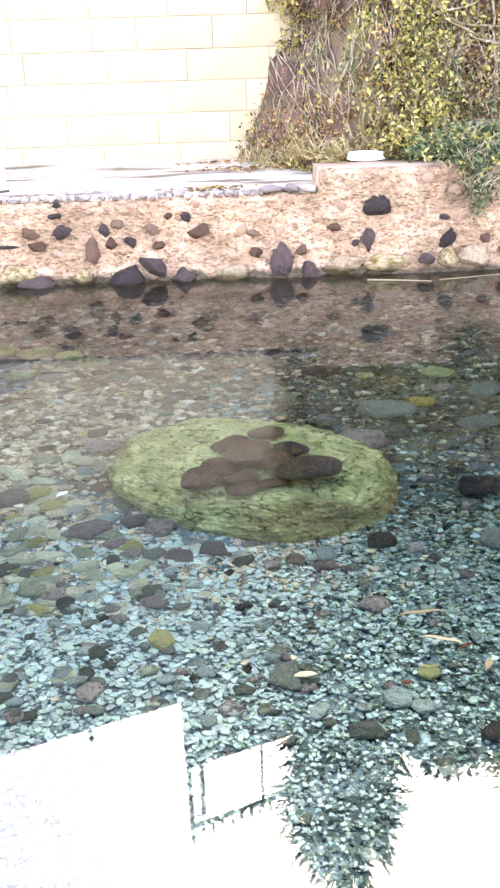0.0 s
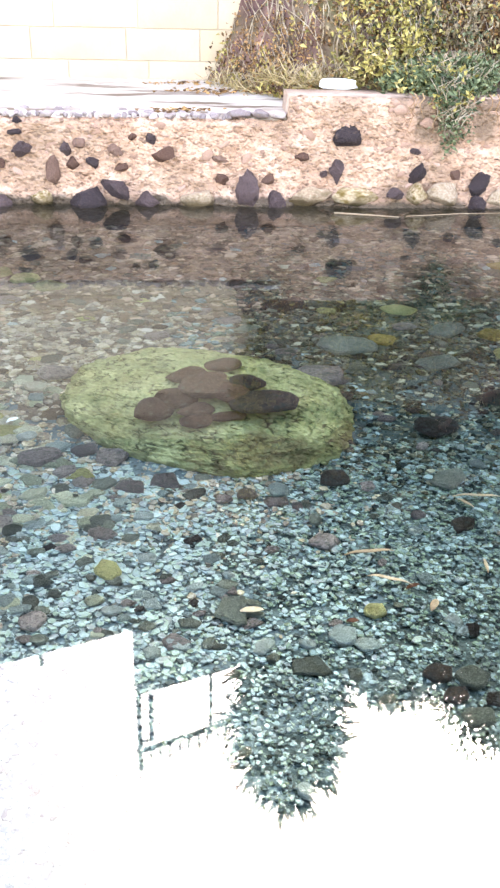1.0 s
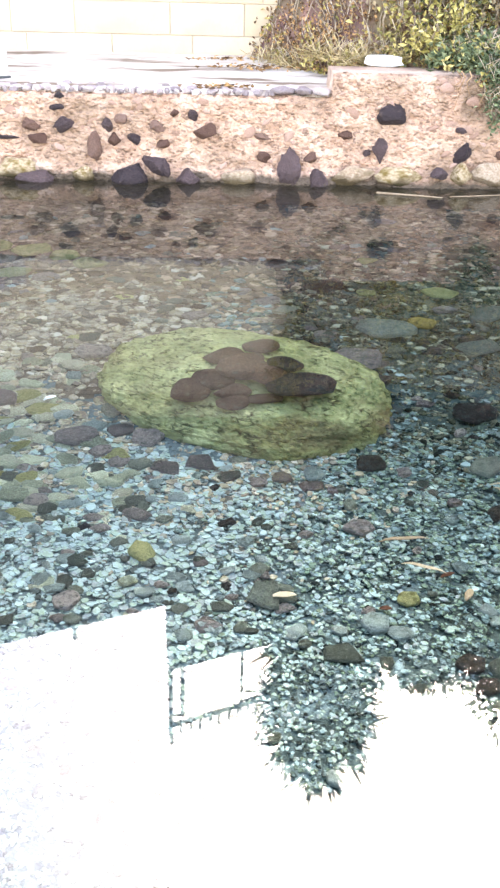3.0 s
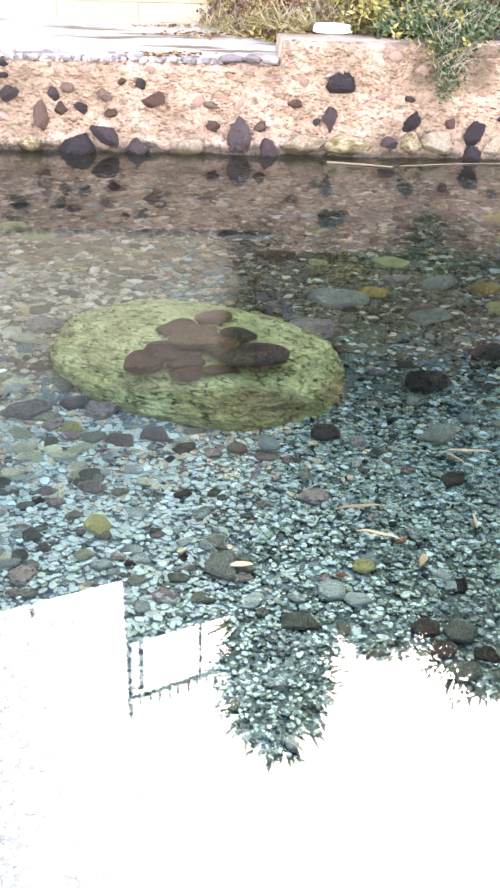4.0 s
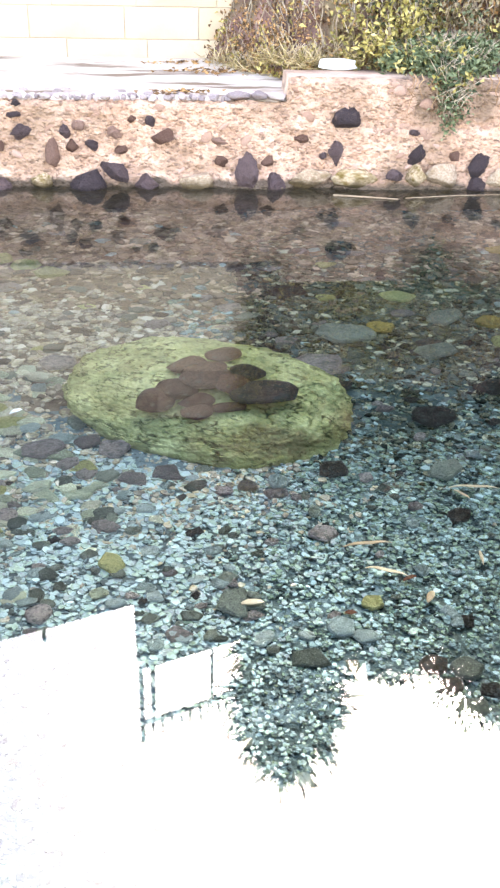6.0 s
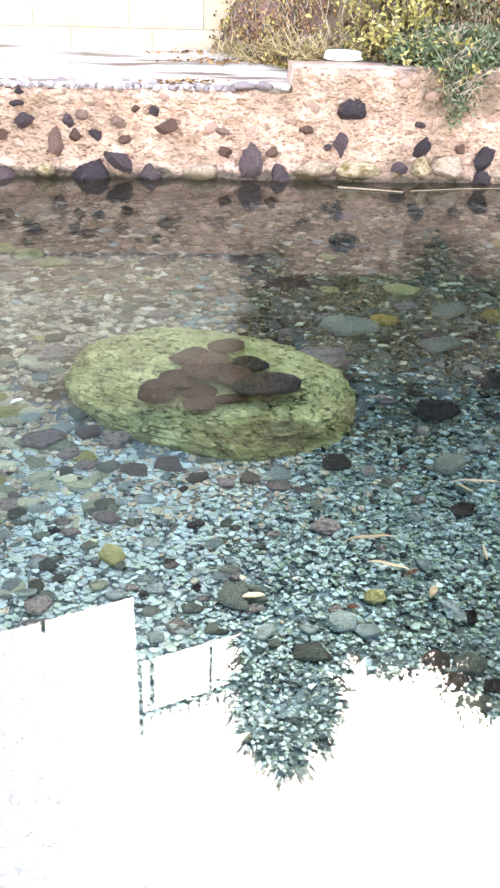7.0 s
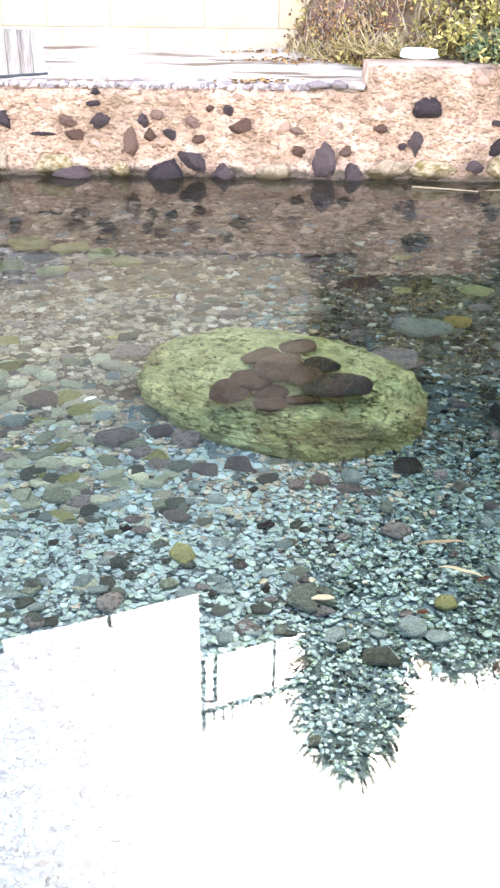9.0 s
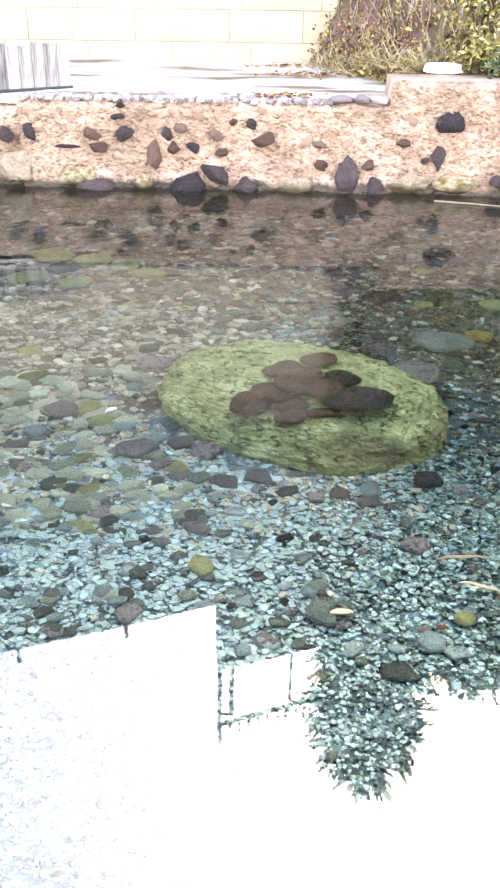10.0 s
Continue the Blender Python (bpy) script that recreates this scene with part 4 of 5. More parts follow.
for x, r, top in ((0.03, 0.036, 9.40), (0.23, 0.036, 8.85), (1.24, 0.022, 9.13), (2.6, 0.02, 9.13)):
    put("post", mesh_of("post", *tube(((x, 0.03, 7.80), (x, 0.03, top)), r, r, 6), M_IRON), house)
put("rail", mesh_of("rail", *tube(((-0.02, 0.03, 9.01), (1.2, 0.03, 8.99), (2.7, 0.03, 9.0)), 0.042, 0.042, 6), M_IRON), house)
put("bracket", mesh_of("bracket", *tube(((0.03, 0.03, 8.80), (0.23, 0.03, 8.85)), 0.02, 0.02, 6), M_IRON), house)
for k in range(13):
    x = 0.20 + 0.165 * k
    put("spike", mesh_of("spike", *tube(((x, 0.03, 9.0), (x + 0.03 * math.sin(3 * k), 0.03, 9.25 + 0.05 * (k % 3))), 0.026, 0.014, 5), M_IRON), house)
put("post", mesh_of("post", *tube(((-1.39, 0.05, 6.5), (-1.39, 0.05, 6.82)), 0.03, 0.03, 6), M_IRON), house, label="short dark pipe on the roof edge")
put("post", mesh_of("post", *tube(((-2.95, 0.05, 6.5), (-2.95, 0.05, 6.85)), 0.03, 0.03, 6), M_IRON), house, label="short dark pipe on the roof edge")
for x in (-3.3, -1.2):
    w = put("window", box("window", 0.95, 0.06, 1.2, 0.01, material=M_ROOF), house, pose(x, -0.02, 5.0))
    put("pane", box("pane", 0.8, 0.02, 1.05, 0.004, material=M_IRON), w, pose(0, -0.035, 0))


# ---- trees on the hill ----
def spread_points(n, centre, radii, seed, lumps=16):
    """Points in uneven clumps inside an ellipsoid."""
    r = np.random.RandomState(seed)
    c = r.normal(size=(lumps, 3))
    c = c / np.linalg.norm(c, axis=1, keepdims=True) * r.uniform(0.2, 0.85, (lumps, 1))
    p = c[r.randint(lumps, size=n)] + r.normal(size=(n, 3)) * 0.26
    far = np.linalg.norm(p, axis=1)
    p = np.where((far > 1)[:, None], p / far[:, None] * r.uniform(0.7, 1.02, (n, 1)), p)
    return np.array(centre) + p * np.array(radii), p


def limbed_trunk(foot, top, r, ends, seed):
    rn = random.Random(seed)
    foot, top = Vector(foot), Vector(top)
    mid = foot.lerp(top, 0.5) + Vector((rn.uniform(-.2, .2), rn.uniform(-.2, .2), 0))
    parts = [tube((foot, foot.lerp(mid, 0.5) + Vector((0.04, 0, 0)), mid, mid.lerp(top, 0.6), top), r, r * 0.45, 8)]
    for e in ends:
        s = foot.lerp(top, rn.uniform(0.5, 0.95))
        parts.append(tube((s, s.lerp(Vector(e), 0.5) + Vector((0, 0, 0.12)), Vector(e)), r * 0.4, r * 0.08, 5))
    return join(parts)


def broad_tree(centre, radii, foot, n, seed, leaf):
    tree = tagged(empty("tree", pose(*foot)), "dark leafy tree standing on the hillside", "tree", "trees on the hill")
    inv = pose(*foot).inverted()
    pos, out = spread_points(n, centre, radii, seed)
    r = np.random.RandomState(seed)
    ends = [pos[i] for i in range(0, n, max(1, n // 14))]
    tr = put("trunk", mesh_of("trunk", *limbed_trunk(foot, (centre[0], centre[1], centre[2] + radii[2] * 0.3), 0.16, ends, seed), M_BARK), tree)
    tr.matrix_parent_inverse = inv
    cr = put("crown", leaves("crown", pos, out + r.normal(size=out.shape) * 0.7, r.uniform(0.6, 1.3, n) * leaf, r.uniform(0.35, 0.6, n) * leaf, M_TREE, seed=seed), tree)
    cr.matrix_parent_inverse = inv
    return tree


broad_tree((3.3, 11.6, 6.95), (1.0, 1.0, 1.42), (3.3, 12.3, 4.6), 17000, 3, 0.12)
broad_tree((4.75, 11.6, 7.3), (1.35, 1.1, 2.1), (4.8, 12.3, 4.6), 20000, 6, 0.13)
# Low crowns added, not known to stand here, to close mirrored sky gaps.
broad_tree((2.15, 11.4, 6.2), (0.6, 0.6, 0.8), (2.15, 11.8, 4.6), 3500, 22, 0.13)
for bx, br in ((2.5, 0.7), (3.9, 0.9), (5.6, 1.0), (6.8, 1.0)):
    broad_tree((bx, 11.3, 5.5), (br, 0.8, 0.85), (bx, 11.8, 4.6), 3500, int(bx * 10), 0.16)
broad_tree((7.7, 11.5, 9.8), (2.0, 1.6, 5.0), (7.7, 12.4, 4.6), 20000, 4, 0.24)


def sword_tree(foot, heads, seed):
    """A branching tree with tufts of stiff narrow leaves."""
    tree = tagged(empty("spiky_tree", pose(*foot)), "tall tree with tufts of stiff narrow leaves on the hill", "tree", "trees on the hill")
    inv = pose(*foot).inverted()
    t = put("trunk", mesh_of("trunk", *limbed_trunk(foot, heads[0], 0.11, heads[1:], seed), M_BARK), tree)
    t.matrix_parent_inverse = inv
    r = np.random.RandomState(seed)
    pos, al = [], []
    for h in heads:
        d = r.normal(size=(130, 3))
        d[:, 2] = d[:, 2] * 0.7 + 0.55
        d /= np.linalg.norm(d, axis=1, keepdims=True)
        pos.append(np.array(h) + d * 0.05 + r.normal(size=(130, 3)) * 0.05)
        al.append(d)
    pos, al = np.concatenate(pos), np.concatenate(al)
    n = len(pos)
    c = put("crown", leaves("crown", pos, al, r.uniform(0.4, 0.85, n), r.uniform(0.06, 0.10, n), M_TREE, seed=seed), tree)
    c.matrix_parent_inverse = inv


sword_tree((1.75, 11.6, 3.6), [(1.75, 11.5, 9.9), (1.35, 11.5, 9.4), (2.08, 11.5, 9.3), (1.75, 11.4, 9.2), (1.2, 11.5, 8.6), (1.65, 11.4, 8.5), (2.12, 11.5, 8.6), (1.5, 11.4, 8.0), (2.0, 11.5, 7.9), (1.3, 11.6, 7.6), (1.75, 11.4, 7.4), (2.27, 11.6, 7.7), (1.55, 11.3, 8.9), (2.05, 11.3, 8.9), (2.05, 11.4, 7.15), (2.35, 11.5, 6.95), (1.6, 11.5, 6.9), (2.0, 11.5, 6.6), (2.2, 11.5, 7.4)], 8)

# ---- plants on the rock face and the wall ----
def face_points(n, x0, x1, z0, z1, seed, lift=0.05):
    r = np.random.RandomState(seed)
    pts = []
    while len(pts) < n:
        x, z = r.uniform(x0, x1), r.uniform(z0, z1)
        u, v = (x - x0) / (x1 - x0), (z - z0) / (z1 - z0)
        soft = min(u, 1 - u, 1 - v, v + 0.2)
        if fbm((x, 3.3, z), 1.6) + r.uniform(-0.5, 0.5) > 0.0 and r.rand() < 5 * soft:
            pts.append((x, hill_y(x, z) - r.uniform(0, lift), z))
    return np.array(pts)


def plant(name, label, stems, pos, along, length, width, material, stem_mat, seed, category="plant"):
    at = pos.mean(0)
    top = tagged(empty(name, pose(*at)), label, category)
    inv = pose(*at).inverted()
    if stems:
        for one in stems:
            s = put("stem", mesh_of("stem", *one, stem_mat), top)
            s.matrix_parent_inverse = inv
    f = put("foliage", leaves("foliage", pos, along, length, width, material, seed=seed), top)
    f.matrix_parent_inverse = inv
    return top


def creeping(n, x0, x1, z0, z1, seed, r=0.006, lean=(1.4, 1.7, 1.2, 2.0, 0.6, 2.6)):
    """Vine stems that wander over the rock face."""
    rn = random.Random(seed)
    out = []
    for _ in range(n):
        x, z = rn.uniform(x0, x1), rn.uniform(z0, z1)
        a = rn.choice(lean)
        pts = []
        for k in range(9):
            pts.append((x, hill_y(x, z) - 0.03 - 0.05 * rn.random(), z))
            a += rn.uniform(-0.35, 0.35)
            x += 0.11 * math.cos(a)
            z += 0.11 * math.sin(a)
        out.append(tube(pts, r * rn.uniform(0.6, 1.4), r * 0.5, 4))
    return out


def veg(name, label, n, x0, x1, z0, z1, size, material, seed, stems=0, lift=0.1, droop=0.2):
    r = np.random.RandomState(seed)
    pos = face_points(n, x0, x1, z0, z1, seed, lift)
    al = r.normal(size=(n, 3)) + np.array([0, -0.9, -droop])
    plant(name, label, creeping(stems, x0, x1, z0, z1, seed) if stems else None, pos, al, r.uniform(0.5, 1.3, n) * size, r.uniform(0.35, 0.7, n) * size, material, M_VINE, seed)


veg("vine", "dry olive creeper with tangled bare stems on the rock", 2600, 1.3, 3.6, 0.8, 2.7, 0.055, M_DRY, 11, 34)
# Upper creeper is added, unseen directly; its near-black leaves stand in for shade.
veg("vine", "added near-black creeper high on the rock face, painting in shade", 26000, 1.0, 9.0, 2.5, 6.2, 0.13, M_TREE, 12, 40)
def strands(name, label, count, x_mid, x_dev, z0, z1, per, size, material, seed, hang=0.1):
    """Leafy strands that hang down the rock face, each a wandering stem with leaves along it."""
    r = np.random.RandomState(seed)
    stems, pos = [], []
    for _ in range(count):
        x, z = r.normal(x_mid, x_dev), r.uniform(z0 + 0.2, z1)
        run = r.uniform(0.25, 0.8)
        drift = r.normal(0, 0.25)
        pts = []
        for k in range(8):
            pts.append((x, hill_y(x, z) - hang * r.uniform(0.3, 1.0), z))
            x += drift * run / 8 + r.normal(0, 0.02)
            z = max(z0, z - run / 8)
        stems.append(tube(pts, 0.005, 0.003, 4))
        q = np.array(pts)[r.randint(8, size=per)]
        pos.append(q + r.normal(size=(per, 3)) * np.array((0.035, 0.03, 0.05)))
    pos = np.concatenate(pos)
    n = len(pos)
    plant(name, label, stems, pos, r.normal(size=(n, 3)) + np.array([0, -0.8, -0.5]), r.uniform(0.5, 1.3, n) * size, r.uniform(0.4, 0.75, n) * size, material, M_VINE, seed)


strands("ivy", "yellow-green ivy hanging on the rock face", 46, 1.92, 0.20, 0.95, 2.6, 34, 0.058, M_IVY, 13, 0.2)
strands("ivy", "yellow-green ivy low on the rock face", 16, 1.0, 0.30, 0.8, 1.15, 30, 0.05, M_IVY, 14, 0.15)
strands("ivy", "thin yellow-green ivy high on the rock", 44, 2.2, 0.6, 1.2, 2.7, 24, 0.06, M_IVY, 15, 0.15)
strands("creeper", "green creeper among the dry vines", 30, 2.1, 0.5, 1.0, 2.2, 30, 0.055, M_FERN, 27, 0.15)
strands("creeper", "pale dry leaves on stems above the wall", 44, 2.85, 0.38, 0.88, 2.3, 34, 0.06, M_PALELEAF, 33, 0.2)
strands("creeper", "dull green creeper above the end of the wall", 26, 2.9, 0.3, 0.88, 1.7, 30, 0.05, M_FERN, 34, 0.2)
strands("creeper", "yellow-green creeper along the end of the cream wall", 40, 0.86, 0.13, 1.85, 4.6, 40, 0.07, M_IVY, 28, 0.25)
strands("creeper", "dull green tangle at the foot of the bare rock", 30, 0.85, 0.28, 0.78, 1.2, 30, 0.045, M_DRY, 35, 0.12)
strands("creeper", "sparse olive leaves on the bare rock", 18, 1.1, 0.3, 1.1, 2.2, 16, 0.04, M_DRY, 36, 0.08)
veg("vine", "thin dry growth over the bare rock", 1500, 0.5, 1.6, 0.85, 2.3, 0.034, M_DRY, 37, 0, 0.05)
veg("vine", "dry creeper over the rocks beside the wall", 3000, 2.6, 5.2, 0.8, 2.2, 0.05, M_DRY, 17, 24)
hang = face_points(260, 0.55, 1.7, 0.9, 2.6, 18, 0.1)
plant("hanging_stems", "curtain of thin dry stems hanging over the rock", creeping(46, 0.55, 2.2, 0.95, 2.0, 18, 0.008, (1.57, 1.5, 1.65, 1.75)), hang, np.random.RandomState(18).normal(size=(260, 3)) + (0, -0.5, -1.2), np.full(260, 0.05), np.full(260, 0.016), M_PALELEAF, M_VINE, 18)
def arching(name, label, runs, r, material):
    """Long woody stems hung in arcs over the rock, each from one point to another."""
    top = tagged(empty(name, pose(runs[0][0], hill_y(runs[0][0], runs[0][1]), runs[0][1])), label, "vine")
    inv = top.matrix_basis.inverted()
    rn = random.Random(len(runs))
    for x0, z0, x1, z1, sag in runs:
        pts = []
        for k in range(15):
            t = k / 14
            x = x0 + (x1 - x0) * t + 0.02 * math.sin(9 * t + x0 * 7)
            z = z0 + (z1 - z0) * t - sag * 4 * t * (1 - t) + 0.015 * math.sin(13 * t + z0 * 5)
            pts.append((x, hill_y(x, z) - 0.08 - 0.05 * rn.random(), z))
        put("stem", mesh_of("stem", *tube(pts, r * rn.uniform(0.7, 1.2), r * 0.6, 6), material), top).matrix_parent_inverse = inv


arching("woody_vine", "long tan woody vines arching over the rock face", [(1.9, 2.35, 3.1, 2.0, 0.20), (2.2, 2.10, 3.3, 1.75, 0.12), (2.6, 2.4, 3.3, 1.35, -0.05), (2.5, 1.9, 3.5, 1.95, 0.14), (1.6, 2.3, 2.6, 2.2, 0.18), (2.9, 2.3, 3.2, 0.95, -0.02), (2.7, 2.2, 2.75, 0.95, 0.03)], 0.014, M_VINE)
plant("hanging_stems", "brown bare stems hanging beside the shrub", creeping(46, 1.9, 3.5, 0.95, 2.2, 19, 0.009, (1.57, 1.45, 1.7, 1.9, 1.2)), face_points(500, 1.9, 3.5, 0.9, 2.4, 19, 0.1), np.random.RandomState(19).normal(size=(500, 3)) + (0, -0.5, -1.0), np.full(500, 0.06), np.full(500, 0.02), M_DRY, M_VINE, 19)
veg("vine", "pale shrivelled leaves on bare hanging stems", 700, 0.9, 3.2, 0.95, 2.6, 0.05, M_PALELEAF, 16, 12, 0.18, 0.6)


def tuft(name, label, spots, n, spread, size, width, material, seed, up=0.8, droop=0.0):
    r = np.random.RandomState(seed)
    pos, al = [], []
    for x, y, z in spots:
        pos.append(np.array((x, y, z)) + r.normal(size=(n, 3)) * np.array(spread))
        a = r.normal(size=(n, 3))
        a[:, 2] = np.abs(a[:, 2]) * up - droop
        al.append(a)
    pos, al = np.concatenate(pos), np.concatenate(al)
    m = len(pos)
    stems = [tube((s, (s[0] + r.uniform(-.08, .08), s[1] - .03, s[2] + .08), (s[0] + r.uniform(-.16, .16), s[1] - .05, s[2] + .16)), 0.006, 0.002, 4) for s in spots for _ in range(5)]
    plant(name, label, stems, pos, al, r.uniform(0.6, 1.3, m) * size, r.uniform(0.7, 1.3, m) * width, material, M_VINE, seed)


tuft("shrub", "blue-green leafy shrub spilling over the wall", [(1.95, 8.90, 0.96), (2.08, 8.86, 1.0), (2.2, 8.8, 1.04), (2.32, 8.76, 1.06), (2.45, 8.74, 1.07), (2.58, 8.76, 1.05), (2.7, 8.8, 1.0), (2.3, 8.6, 0.97), (2.45, 8.56, 0.96), (2.2, 8.66, 0.97), (2.6, 8.64, 0.95), (2.36, 8.46, 0.92)], 260, (0.07, 0.07, 0.05), 0.065, 0.030, M_SHRUB, 21)
tuft("shrub", "yellow-green leaves among the shrub on the wall", [(1.75, 9.0, 1.05), (1.85, 8.95, 1.1), (2.05, 8.8, 1.0), (2.3, 8.62, 1.06), (2.42, 8.62, 0.97), (2.33, 8.42, 0.9)], 80, (0.10, 0.06, 0.07), 0.065, 0.030, M_IVY, 25)
tuft("trailing_plant", "green stems trailing down the rubble wall", [(2.22, 8.39, 0.90), (2.3, 8.37, 0.82), (2.36, 8.36, 0.72), (2.40, 8.36, 0.64), (2.27, 8.36, 0.68), (2.35, 8.36, 0.54), (2.44, 8.37, 0.76)], 60, (0.045, 0.018, 0.05), 0.05, 0.022, M_SHRUB, 22, 0.4, 0.6)
tuft("shrub", "small green plant rooted at the end of the wall", [(3.14, 8.48, 0.98), (3.26, 8.47, 0.94), (3.22, 8.46, 0.84), (3.34, 8.45, 0.82), (3.42, 8.45, 0.76), (3.3, 8.45, 0.68), (3.24, 8.44, 0.60)], 110, (0.06, 0.05, 0.05), 0.085, 0.015, M_SHRUB, 23)
tuft("grass", "straw-yellow grass at the foot of the rock", [(0.55 + 0.14 * k, 10.25 - 0.26 * k if k < 4 else 9.22, 0.74 if k < 3 else 0.9) for k in range(10)], 100, (0.10, 0.07, 0.03), 0.17, 0.009, M_GRASS, 24, 0.9)

rn = random.Random(29)
dry = tagged(empty("dry_stems", pose(2.4, 8.41, 0.9)), "thin brown dry stems hanging down the rubble wall", "stems")
for x0 in (2.0, 2.03, 2.08, 2.16, 2.21, 2.46, 2.52, 2.66, 2.72, 2.84, 2.87):
    pts = [(x0 - 2.4 + rn.uniform(-0.01, 0.01) + 0.02 * math.sin(2 * k + x0 * 9), -0.01 + 0.03 * (k == 0), 0.02 - k * rn.uniform(0.035, 0.05)) for k in range(rn.randrange(4, 9))]
    put("stem", mesh_of("stem", *tube(pts, 0.006, 0.003, 4), M_ROOT), dry)
rn = random.Random(31)
roots = tagged(empty("roots", pose(3.3, 8.5, 0.75)), "tangle of orange-brown roots hanging beside the wall", "roots")
for _ in range(34):
    x, z = rn.uniform(3.19, 3.5), rn.uniform(0.55, 0.8)
    pts = [(x - 3.3, rn.uniform(-0.06, 0.05), z - 0.75)]
    for k in range(6):
        x += rn.uniform(-0.025, 0.03)
        z -= rn.uniform(0.05, 0.10)
        pts.append((x - 3.3, rn.uniform(-0.07, 0.03), z - 0.75))
    put("root", mesh_of("root", *tube(pts, rn.uniform(0.006, 0.012), 0.003, 4), M_ROOT), roots)

# ---- stones set in the rubble wall: x, z, width, height, lean, tone ----
SET_LEFT = [
    (-1.47, 0.44, 0.15, 0.10, 0, 1), (-1.21, 0.44, 0.17, 0.13, 0, 0), (-1.69, 0.33, 0.21, 0.035, 0, 0), (-1.43, 0.33, 0.15, 0.08, 0, 1), (-0.97, 0.27, 0.12, 0.23, 10, 1), (-0.86, 0.44, 0.10, 0.12, 20, 0), (-0.74, 0.50, 0.10, 0.09, -20, 1), (-0.80, 0.33, 0.11, 0.11, 0, 1),
    (-0.64, 0.34, 0.11, 0.08, -20, 0), (-0.44, 0.44, 0.13, 0.09, -15, 1), (-0.30, 0.55, 0.07, 0.06, 0, 1), (-0.15, 0.53, 0.08, 0.10, 0, 0), (-0.05, 0.41, 0.18, 0.10, 20, 1), (-0.40, 0.30, 0.11, 0.07, 0, 1), (-0.45, 0.145, 0.25, 0.15, -25, 0), (-1.26, 0.58, 0.12, 0.05, 0, 0),
]
SET_MID = [
    (-1.23, 0.67, 0.08, 0.06, 0, 0), (-2.0, 0.44, 0.09, 0.15, 10, 0), (-2.19, 0.42, 0.12, 0.13, 0, 0), (0.42, 0.37, 0.15, 0.06, -20, 1), (0.44, 0.20, 0.11, 0.10, 0, 1), (0.65, 0.14, 0.19, 0.31, 0, 0), (0.83, 0.21, 0.11, 0.09, 0, 1), (1.10, 0.39, 0.14, 0.08, 5, 1),
    (1.30, 0.26, 0.06, 0.06, 0, 0), (1.41, 0.28, 0.13, 0.20, 185, 0), (1.48, 0.56, 0.23, 0.18, 20, 0), (2.07, 0.46, 0.10, 0.05, 0, 0), (2.10, 0.27, 0.13, 0.19, -20, 0), (1.90, 0.12, 0.17, 0.11, 0, 0), (2.42, 0.27, 0.09, 0.08, 0, 1), (2.63, 0.19, 0.15, 0.21, -25, 0),
]
SET_FOOT = [
    (2.87, 0.32, 0.11, 0.07, 20, 0), (-0.68, 0.05, 0.32, 0.20, 0, 0), (-0.19, 0.04, 0.22, 0.17, 0, 0), (-1.48, 0.02, 0.36, 0.14, 0, 0), (0.91, 0.04, 0.21, 0.19, 0, 0), (1.19, 0.08, 0.36, 0.17, 4, 2), (1.57, 0.07, 0.38, 0.18, 0, 3), (-2.16, 0.17, 0.30, 0.24, 0, 4),
    (-1.62, 0.09, 0.32, 0.17, 0, 3), (-1.07, 0.05, 0.19, 0.15, 0, 3), (0.22, 0.04, 0.29, 0.15, 0, 2),
]
SET_RIGHT = [
    (2.10, 0.11, 0.18, 0.19, 0, 3), (2.32, 0.11, 0.27, 0.20, 0, 4), (2.65, 0.04, 0.22, 0.14, 0, 0), (2.83, 0.08, 0.24, 0.20, 0, 2), (2.80, 0.855, 0.08, 0.06, 0, 4), (2.87, 0.88, 0.07, 0.07, 20, 2), (2.94, 0.84, 0.09, 0.06, -10, 4), (3.01, 0.87, 0.08, 0.07, 0, 2),
    (2.90, 0.80, 0.07, 0.05, 10, 2), (3.06, 0.80, 0.08, 0.07, 30, 4),
]
PEAK = [(v * np.stack([1.2 - 0.24 * (v[:, 2] + 1)] * 2 + [np.ones(len(v))], 1), f) for v, f in WEDGE]
peak_me = stone_meshes("stone", PEAK, M_DARK)
knob_me = stone_meshes("stone", [stone_shape(4, 77, rough=0.34, facets=8, lumps=0.14)], M_DARK) * 9
SET_TONES = [stone_meshes("stone", WEDGE, m) for m in (M_DARK, M_BROWN, M_PALE, M_MOSSY, M_CHALK)]
for k, (x, z, w, h, lean, tone) in enumerate(SET_LEFT + SET_MID + SET_FOOT + SET_RIGHT):
    host = wall_left if x < WALL_L else wall_low
    shapes = peak_me if tone == 0 and (z < 0.15 or lean > 90) else SET_TONES[tone]
    d = 0.6 * min(w, h) + (0.10 if z < 0.15 and tone < 2 else 0.05)
    size = 0.54 if z > 0.13 and tone < 2 else 0.48 if tone < 2 else 0.53
    if h > 0.28:
        shapes = knob_me
    put("stone", shapes[(k * 5 + 2) % 9], host, pose(x, WALL_Y - relief(x, z) - (0.06 if z < 0.15 and tone < 2 else 0.045 if z < 0.15 else 0.0), z, 0, -lean, 0) @ Matrix.Diagonal((w * size, d / 2, h * size, 1)))

# small chips of rubble in the mortar
rn = random.Random(77)
chip_me = stone_meshes("chip", SMALL, M_CHIP)
